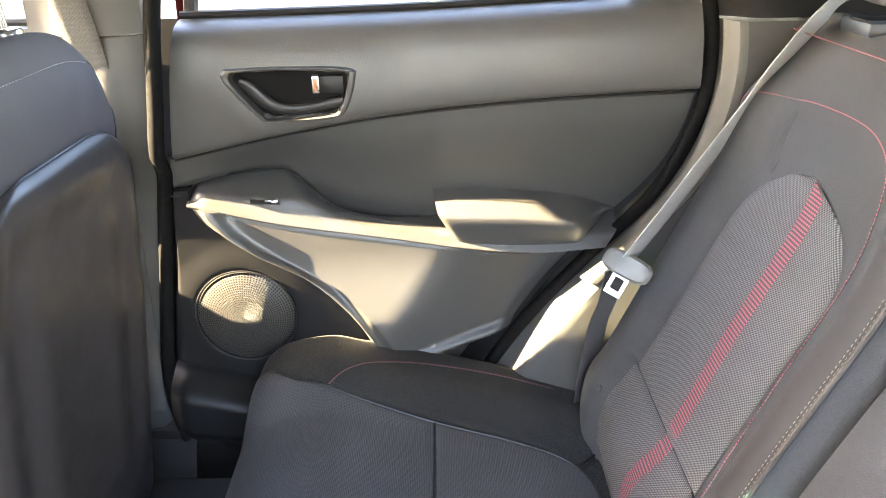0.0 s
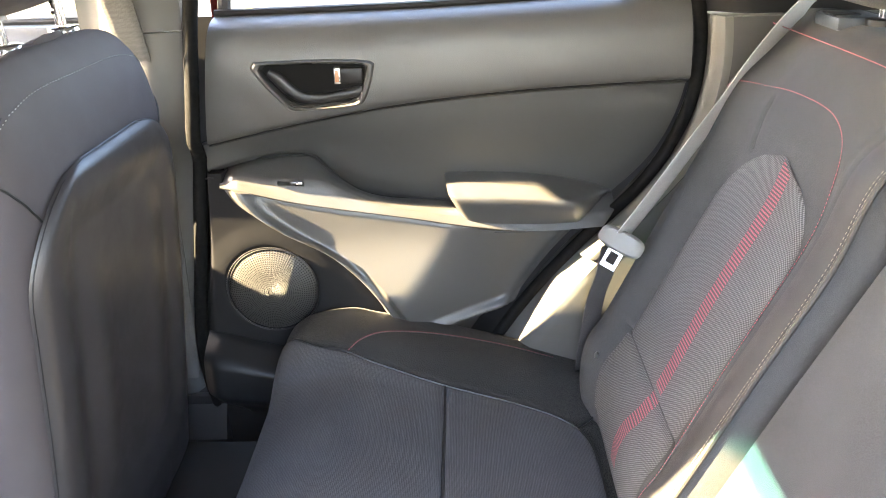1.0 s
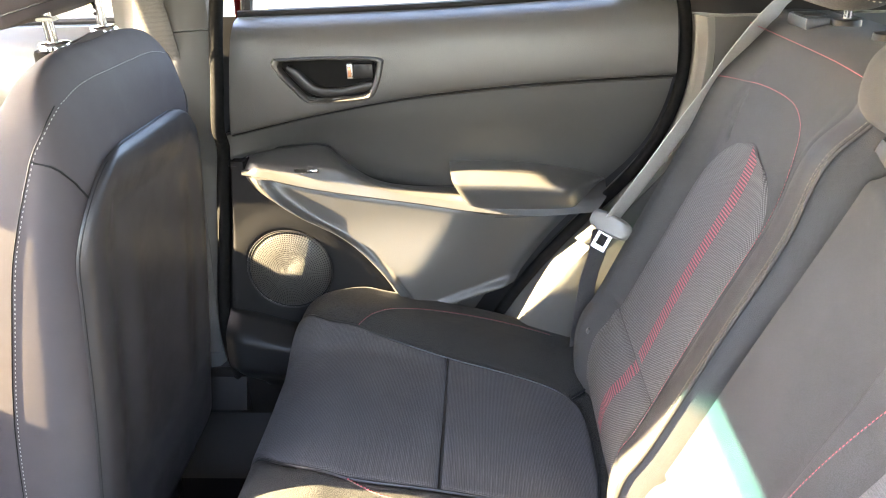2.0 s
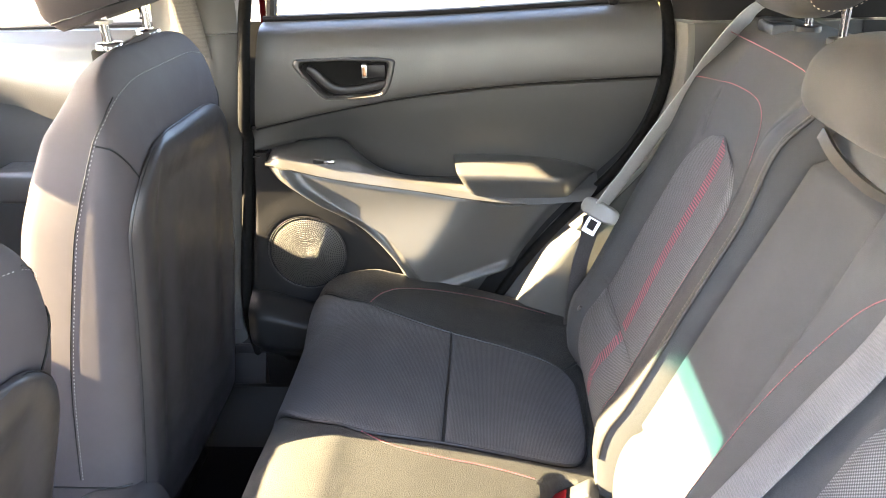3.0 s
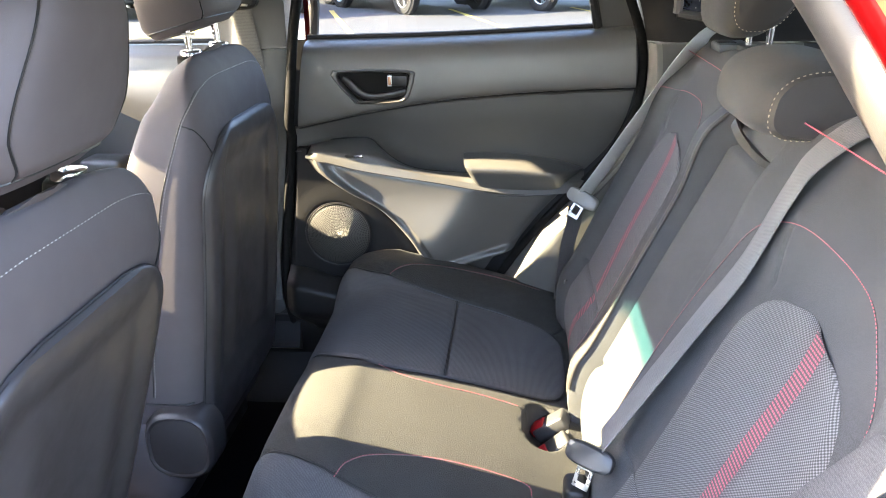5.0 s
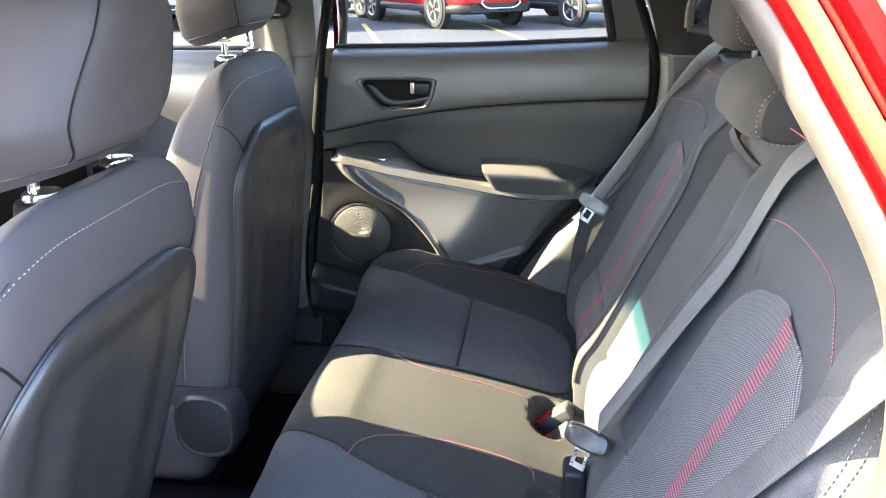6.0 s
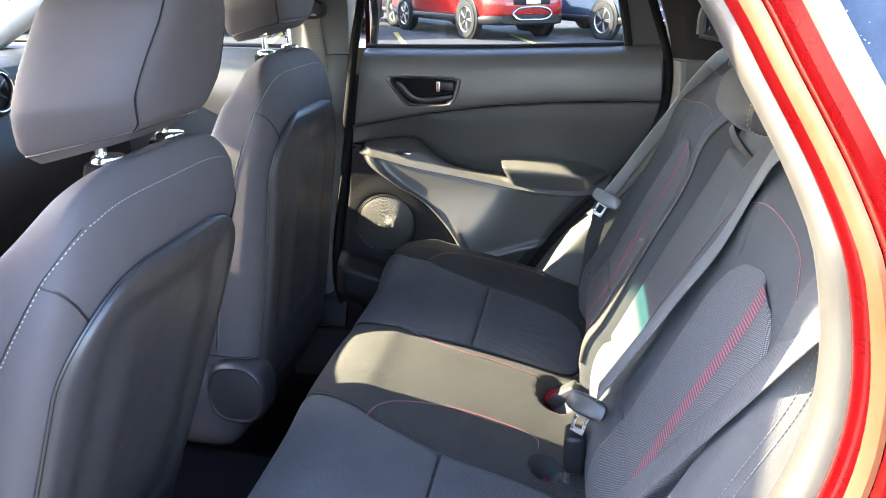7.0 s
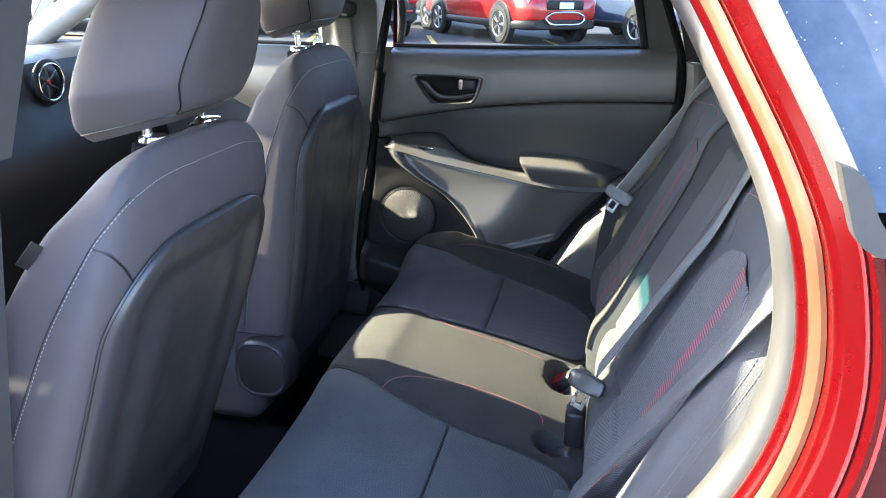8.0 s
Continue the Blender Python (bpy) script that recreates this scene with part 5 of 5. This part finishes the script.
    arc = [seat_surface(1.135 + 0.012 * (1 - abs(k) / 30) ** 0.5, 0.0 + (0.91 + 0.0895 * (1 - abs(k) / 30) ** 0.35), 1 if k > 0 else -1, 0.001) for k in range(-30, 31)]
    put("stitching", stitches(arc, 0.0032, 0.0026, 0.0006, (0.6, 0, 0.8)), THREAD_GREY, seat, "pale grey stitching", smooth=False)
    put("seat_cushion", box(-1.06, -0.47, YC - 0.25, YC + 0.25, 0.36, 0.55, 0.05, 4), CLOTH_FRONT)
    put("seat_base", box(-1.0, -0.50, YC - 0.19, YC + 0.19, 0.31, 0.38, 0.01, 2), TRIM_BLACK)
    yc = YC + head_shift
    for dy in (-0.0665, 0.0665):
        put("headrest_post", tube([(-0.428, yc + dy, 1.13), (-0.440 + head_x, yc + dy, 1.30 + raise_head)], 0.0065, 14), CHROME, seat, "chrome headrest post")
        guide = put("post_guide", disc((-0.43, yc + dy, 1.176), (0, 0, 1), 0.025, 0.014, 28, 0.004), SEAL_BLACK)
        put("collar", disc((-0.43, yc + dy, 1.184), (0, 0, 1), 0.0185, 0.010, 28, 0.003), CHROME, guide, "shiny collar")
        if dy > 0:
            for k in range(4):
                put("post_notch", tube([(-0.436, yc + dy - 0.0068, 1.200 + 0.013 * k), (-0.436, yc + dy + 0.0068, 1.200 + 0.013 * k)], 0.0022, 6), RUBBER)
    rings = []
    for k in range(35):
        s = k / 34
        z = 1.200 + raise_head + 0.215 * s
        q = min(1.0, (0.13 + s) / 0.40) ** 0.38
        w = (head_w - 0.040 * step(0.3, 1.0, s)) * q * math.sqrt(max(0.02, 1 - max(0, (s - 0.70) / 0.30) ** 2.4))
        t = head_t * min(1.0, (0.10 + s) / 0.2) ** 0.5 * math.sqrt(max(0.03, 1 - max(0, (s - 0.6) / 0.4) ** 3))
        cx = -0.447 + head_x + 0.022 * s
        ring = []
        for n in range(56):
            a = 2 * math.pi * n / 56
            dx = t * math.copysign(abs(math.cos(a)) ** 0.5, math.cos(a))
            ring.append((cx + dx, yc + w * math.copysign(abs(math.sin(a)) ** 0.55, math.sin(a)), z + 0.30 * dx * (1 - s) ** 2))
        rings.append(ring)
    head = put("headrest", loft(rings), CLOTH_FRONT, seat, "padded cloth headrest")
    put("seam", tube([Vector(r[49]) + Vector((0.0005, -0.0005, 0)) for r in rings[2:31]], 0.0013, 6), RUBBER, head)
    put("seam", tube([Vector(r[7]) + Vector((0.0005, 0.0005, 0)) for r in rings[2:31]], 0.0013, 6), RUBBER, head)
    put("stitching", stitches([Vector(r[37]) + Vector((-0.001, -0.001, 0)) for r in rings[2:32]], 0.004, 0.003, 0.001, (-0.6, -0.8, 0)), RUBBER, head, "dark stitching", smooth=False)
    put("seam", tube([Vector(p) + Vector((0, 0, -0.0005)) for p in rings[2] + rings[2][:1]], 0.0013, 6), RUBBER, head)
    if labelled:
        put("care_label", box(-0.435, -0.415, yc - 0.088, yc - 0.074, 1.198 + raise_head, 1.202 + raise_head, 0.0005, 1), THREAD_GREY, head, "small white sewn label")
    else:
        part("side_label", ribbon(spline([(-0.388, -0.126, 1.034), (-0.398, -0.130, 1.020), (-0.409, -0.132, 1.006)], 8), (-0.7, -0.45, 0.55), 0.016, 0.0015), RUBBER, seat, "small black sewn side label")
    return seat


front_seat((0, 0, 0), 0.012, 0.022, 0.0, 1.0)
front_seat((0.07, -0.722, -0.05), -0.017, 0.016, 0.22, 1.07, -0.020, False, 0.112, 0.088, (0.046, 0.84, 0.15))
# ---- roof rails, front pillars, near doors ----
for side, nm in ((1, "far"), (-1, "near")):
    yy = lambda y: y if side > 0 else 2 * 0.478 - y
    rail = spline([(-1.50, yy(1.12), 1.06), (-1.15, yy(1.11), 1.27), (-0.88, yy(1.10), 1.385), (-0.5, yy(1.10), 1.425), (0.0, yy(1.10), 1.435), (0.35, yy(1.09), 1.42), (0.75, yy(1.07), 1.38), (1.1, yy(1.04), 1.25), (1.3, yy(1.0), 1.05)], 60)
    solid("trim_9" if side > 0 else "trim_10", tube(rail, 0.038, 12), HEADLINER, "light grey roof rail trim on the %s side" % nm, "roof trim")
# unseen plate added by the front pillar to block sun from the near seat
shade_outline = [(-1.46, 1.08), (-1.30, 1.20), (-1.12, 1.30), (-0.96, 1.365), (-0.86, 1.37), (-0.68, 1.14), (-0.70, 1.09), (-1.10, 1.09)]
solid("shade_plate", loft([[(x, y, z) for x, z in shade_outline] for y in (-0.162, -0.185)]), TRIM_BLACK, "unseen black plate added to shade the near front seat", "pillar trim")
# open near rear door, hinged at the centre pillar
DOOR_SWING = 68.0
swing = Matrix.Translation((-0.36, -0.372, 0)) @ pose(0, 0, 0, 0, 0, -DOOR_SWING)
near_door = thing("door_4", (-0.36, -0.33, 0.3), "open rear car door with dark grey inner trim", "car door", kind="structure")
part("door_panel", moved(sheet(lambda u, v: (0.0 + (0.74 - 0.30 * step(0.75, 0.1, v)) * u, 0.03 * math.sin(math.pi * v), 0.33 + 0.75 * v), 12, 20, (0, -0.09, 0)), swing), TRIM, near_door)
fr = spline([(0.02, 0.0, 1.08), (0.06, 0.02, 1.30), (0.12, 0.05, 1.40), (0.45, 0.06, 1.41), (0.60, 0.05, 1.36), (0.72, 0.0, 1.08)], 40)
part("window_frame", moved(tube(fr, 0.022, 8), swing), TRIM_BLACK, near_door)
# parcel space: sides of the cargo bay and the glass behind
solid("wall_near_rear", sheet(lambda u, v: (0.42 + 0.8 * u, -0.15 + 0.05 * u, 0.35 + 0.80 * v), 6, 6, (0, -0.04, 0)), TRIM_BLACK, "black cargo bay side trim", "cargo trim")
solid("wall_far_rear", sheet(lambda u, v: (0.70 + 0.5 * u, 1.08, 0.35 + 0.80 * v), 6, 6, (0, 0.04, 0)), TRIM_BLACK, "black cargo bay side trim", "cargo trim")
# painted roof over the headliner
solid("roof", sheet(lambda u, v: (-0.70 + 1.78 * u, -0.175 + 1.306 * v, 1.455 + 0.075 * math.sin(math.pi * v) ** 0.5 - 0.04 * u ** 4), 16, 24, (0, 0, 0.012)), PAINT, "red painted car roof", "car body")
# ---- car park outside ----
am, ant, ab = shader("asphalt")
av = coords(ant)
grit = noise_of(ant, 60, 3, 0.7, av)
patchy = noise_of(ant, 0.35, 5, 0.6, av)
ant.links.new(mixed(ant, math_node(ant, "MULTIPLY", math_node(ant, "ADD", grit, patchy), 0.5), (0.035, 0.035, 0.038), (0.085, 0.085, 0.088)), ab.inputs["Base Color"])
ab.inputs["Roughness"].default_value = 0.9
bumped(ant, ab, grit, 0.4, 0.01)
tagged(part("ground", sheet(lambda u, v: (-400 + 800 * u, -400 + 800 * v, 0.0), 8, 8), am), "grey asphalt car park", "ground", kind="structure")
LINE = plain("line_paint", (0.62, 0.47, 0.10), 0.8, vary=0.3, scale=8)


def painted(x0, y0, x1, y1, w=0.11):
    a, b = Vector((x0, y0, 0.004)), Vector((x1, y1, 0.004))
    s = Vector((-(b - a).y, (b - a).x, 0)).normalized() * w / 2
    bm = bmesh.new()
    bm.faces.new([bm.verts.new(p) for p in (a - s, b - s, b + s, a + s)])
    tagged(part("parking_line", bm, LINE), "worn yellow painted parking line on asphalt", "road marking", "parking lines", "structure")


painted(-9.0, 12.35, 12.0, 12.9)
for k in range(-3, 5):
    x = 0.15 + 2.75 * k
    painted(x, 12.6 + 0.026 * x, x - 1.6, 18.0)
    painted(x, 12.6 + 0.026 * x, x - 1.2, 8.6)

TYRE = plain("tyre_rubber", (0.022, 0.022, 0.023), 0.8, strength=0.2)
RIM = plain("alloy_rim", (0.55, 0.55, 0.56), 0.3, 1.0)
CAR_GLASS = plain("car_window_glass", (0.02, 0.025, 0.03), 0.05, 0.0, 0.6, 1.0)
LAMP = plain("lamp_lens", (0.6, 0.6, 0.62), 0.1, 0.0, 0.6, 1.0)
TAIL = plain("tail_lamp", (0.45, 0.01, 0.02), 0.15, 0.0, 0.6, 1.0)
PLATE = plain("number_plate", (0.75, 0.77, 0.8), 0.4)


def parked_car(x, y, heading, colour, name_label, rear_out=False, height=1.68):
    """A sport-utility car: nose towards local +x, standing on its wheels."""
    paint = plain("paint", colour, 0.25, 0.0, 0.5, 1.0, 0.05, 12, 0.0)
    m = pose(x, y, 0, 0, 0, heading) @ Matrix.Scale(1.1, 4)
    car = thing("parked_car", (x, y, 0), name_label, "car", "parked cars")
    car.matrix_basis = pose(x, y, 0, 0, 0, heading)

    def put(name, bm, mat, parent=car, label=""):
        return part(name, moved(bm, m), mat, parent, label)

    def section(px, z0, z1, hw, k=0.35):
        return [(px, hw * math.copysign(abs(math.cos(a)) ** k, math.cos(a)), (z0 + z1) / 2 + (z1 - z0) / 2 * math.copysign(abs(math.sin(a)) ** k, math.sin(a))) for a in [2 * math.pi * q / 40 for q in range(40)]]

    body = [section(-2.28, 0.55, 0.95, 0.70), section(-2.22, 0.42, 1.02, 0.84), section(-1.9, 0.36, 1.06, 0.91), section(-0.5, 0.33, 1.04, 0.925), section(1.0, 0.33, 1.04, 0.92), section(1.75, 0.34, 1.00, 0.90), section(2.12, 0.38, 0.94, 0.84), section(2.26, 0.44, 0.86, 0.74), section(2.31, 0.52, 0.78, 0.62)]
    put("body", loft(body), paint)
    cab = [section(-2.05, 1.0, 1.10, 0.75), section(-1.75, 1.0, height - 0.08, 0.70), section(-1.2, 1.0, height, 0.68), section(0.1, 1.0, height - 0.02, 0.68), section(0.75, 1.0, 1.32, 0.73), section(1.15, 1.0, 1.05, 0.78)]
    put("cabin_glass", loft(cab), CAR_GLASS)
    put("roof", loft([section(-1.75, height - 0.10, height - 0.03, 0.66), section(-1.0, height - 0.06, height + 0.03, 0.67), section(0.2, height - 0.06, height + 0.0, 0.66)]), paint)
    skirt = [section(-2.24, 0.36, 0.52, 0.86, 0.3), section(-1.9, 0.28, 0.46, 0.925, 0.3), section(1.8, 0.28, 0.46, 0.915, 0.3), section(2.15, 0.28, 0.50, 0.83, 0.3), section(2.30, 0.32, 0.48, 0.66, 0.3)]
    put("lower_cladding", loft(skirt), TRIM_BLACK)
    for sx in (-1.38, 1.40):
        for sy in (-1, 1):
            put("wheel_arch", moved(disc((0, 0, 0), (0, 0, 1), 0.43, 0.05, 36, 0.02), Matrix.Translation((sx, sy * 0.925, 0.38)) @ pose(0, 0, 0, -90 * sy, 0, 0)), TRIM_BLACK)
            wm = Matrix.Translation((sx, sy * 0.945, 0.365)) @ pose(0, 0, 0, -90 * sy, 0, 0)
            prof = [(0.235, -0.02), (0.25, 0.0), (0.30, 0.006), (0.345, -0.005), (0.365, -0.04), (0.365, -0.18), (0.34, -0.21), (0.24, -0.20)]
            wheel = put("wheel", moved(loft([[(r * math.cos(a), r * math.sin(a), z) for a in [2 * math.pi * q / 40 for q in range(40)]] for r, z in prof], True, False), wm), TYRE, car, "black tyre")
            rim = loft([[(r * math.cos(a), r * math.sin(a), z) for a in [2 * math.pi * q / 40 for q in range(40)]] for r, z in ((0.245, -0.10), (0.245, -0.008), (0.236, 0.0), (0.222, -0.012), (0.215, -0.10))], True, False)
            put("rim", moved(rim, wm), RIM, wheel, "silver alloy rim")
            hubm = loft([[(r * math.cos(a), r * math.sin(a), z) for a in [2 * math.pi * q / 30 for q in range(30)]] for r, z in ((0.215, -0.10), (0.06, -0.10), (0.05, -0.02), (0.001, -0.015))], True, False)
            put("hub", moved(hubm, wm), TRIM_BLACK, wheel)
            for q in range(5):
                for d in (-9, 9):
                    put("spoke", moved(box(0.035, 0.232, -0.013, 0.013, -0.035, -0.008, 0.004, 1), wm @ pose(0, 0, 0, 0, 0, 72 * q + d) @ pose(0, 0, 0, 0, 0, -d * 0.3)), RIM, wheel)
    f = 1
    bar = spline([(2.335, -0.45, 0.50), (2.345, -0.30, 0.60), (2.36, 0.0, 0.62), (2.345, 0.30, 0.60), (2.335, 0.45, 0.50), (2.345, 0.30, 0.40), (2.36, 0.0, 0.39), (2.345, -0.30, 0.40), (2.335, -0.45, 0.50)], 50)
    put("bumper_trim", tube(bar, 0.022, 8), CHROME, car, "chrome bumper surround")
    put("grille", box(2.20, 2.335, -0.42, 0.42, 0.66, 0.84, 0.03, 3), TRIM_BLACK)
    for sy in (-1, 1):
        put("headlamp", box(2.00, 2.22, sy * 0.66 - 0.12, sy * 0.66 + 0.12, 0.76, 0.88, 0.03, 3), LAMP)
        put("fog_lamp", box(2.16, 2.28, sy * 0.60 - 0.07, sy * 0.60 + 0.07, 0.60, 0.68, 0.02, 2), CHROME)
        put("tail_lamp", box(-2.30, -2.10, sy * 0.74 - 0.10, sy * 0.74 + 0.10, 0.70, 0.96, 0.03, 3), TAIL)
        put("reflector", box(-2.29, -2.22, sy * 0.66 - 0.08, sy * 0.66 + 0.08, 0.52, 0.57, 0.01, 1), TAIL)
        put("mirror", box(0.55, 0.75, sy * 1.0 - 0.09, sy * 1.0 + 0.09, 1.02, 1.16, 0.03, 2), paint)
    put("number_plate", box(2.35, 2.375, -0.16, 0.16, 0.68, 0.80, 0.005, 1), PLATE, car, "blank pale number plate")
    put("rear_plate", box(-2.31, -2.29, -0.16, 0.16, 0.78, 0.90, 0.005, 1), PLATE, car, "blank pale number plate")
    return car


parked_car(-2.46, 18.45, -52, (0.42, 0.012, 0.010), "red sport utility car parked on the asphalt")
parked_car(-4.9, 22.0, -52, (0.012, 0.012, 0.016), "black car parked behind the red car")
parked_car(0.45, 18.95, -52, (0.05, 0.075, 0.13), "dark blue car parked beside the red car")
parked_car(-6.45, 18.2, 128, (0.03, 0.032, 0.038), "dark grey car parked with its tail towards the lane")
parked_car(-9.6, 18.0, -52, (0.62, 0.62, 0.62), "white car parked in the row")
parked_car(-12.6, 17.5, -52, (0.35, 0.36, 0.38), "silver car parked in the row")
parked_car(-15.6, 17.0, 128, (0.60, 0.60, 0.61), "white car parked in the row")
parked_car(-18.8, 16.2, -52, (0.55, 0.56, 0.58), "pale grey car parked in the row")
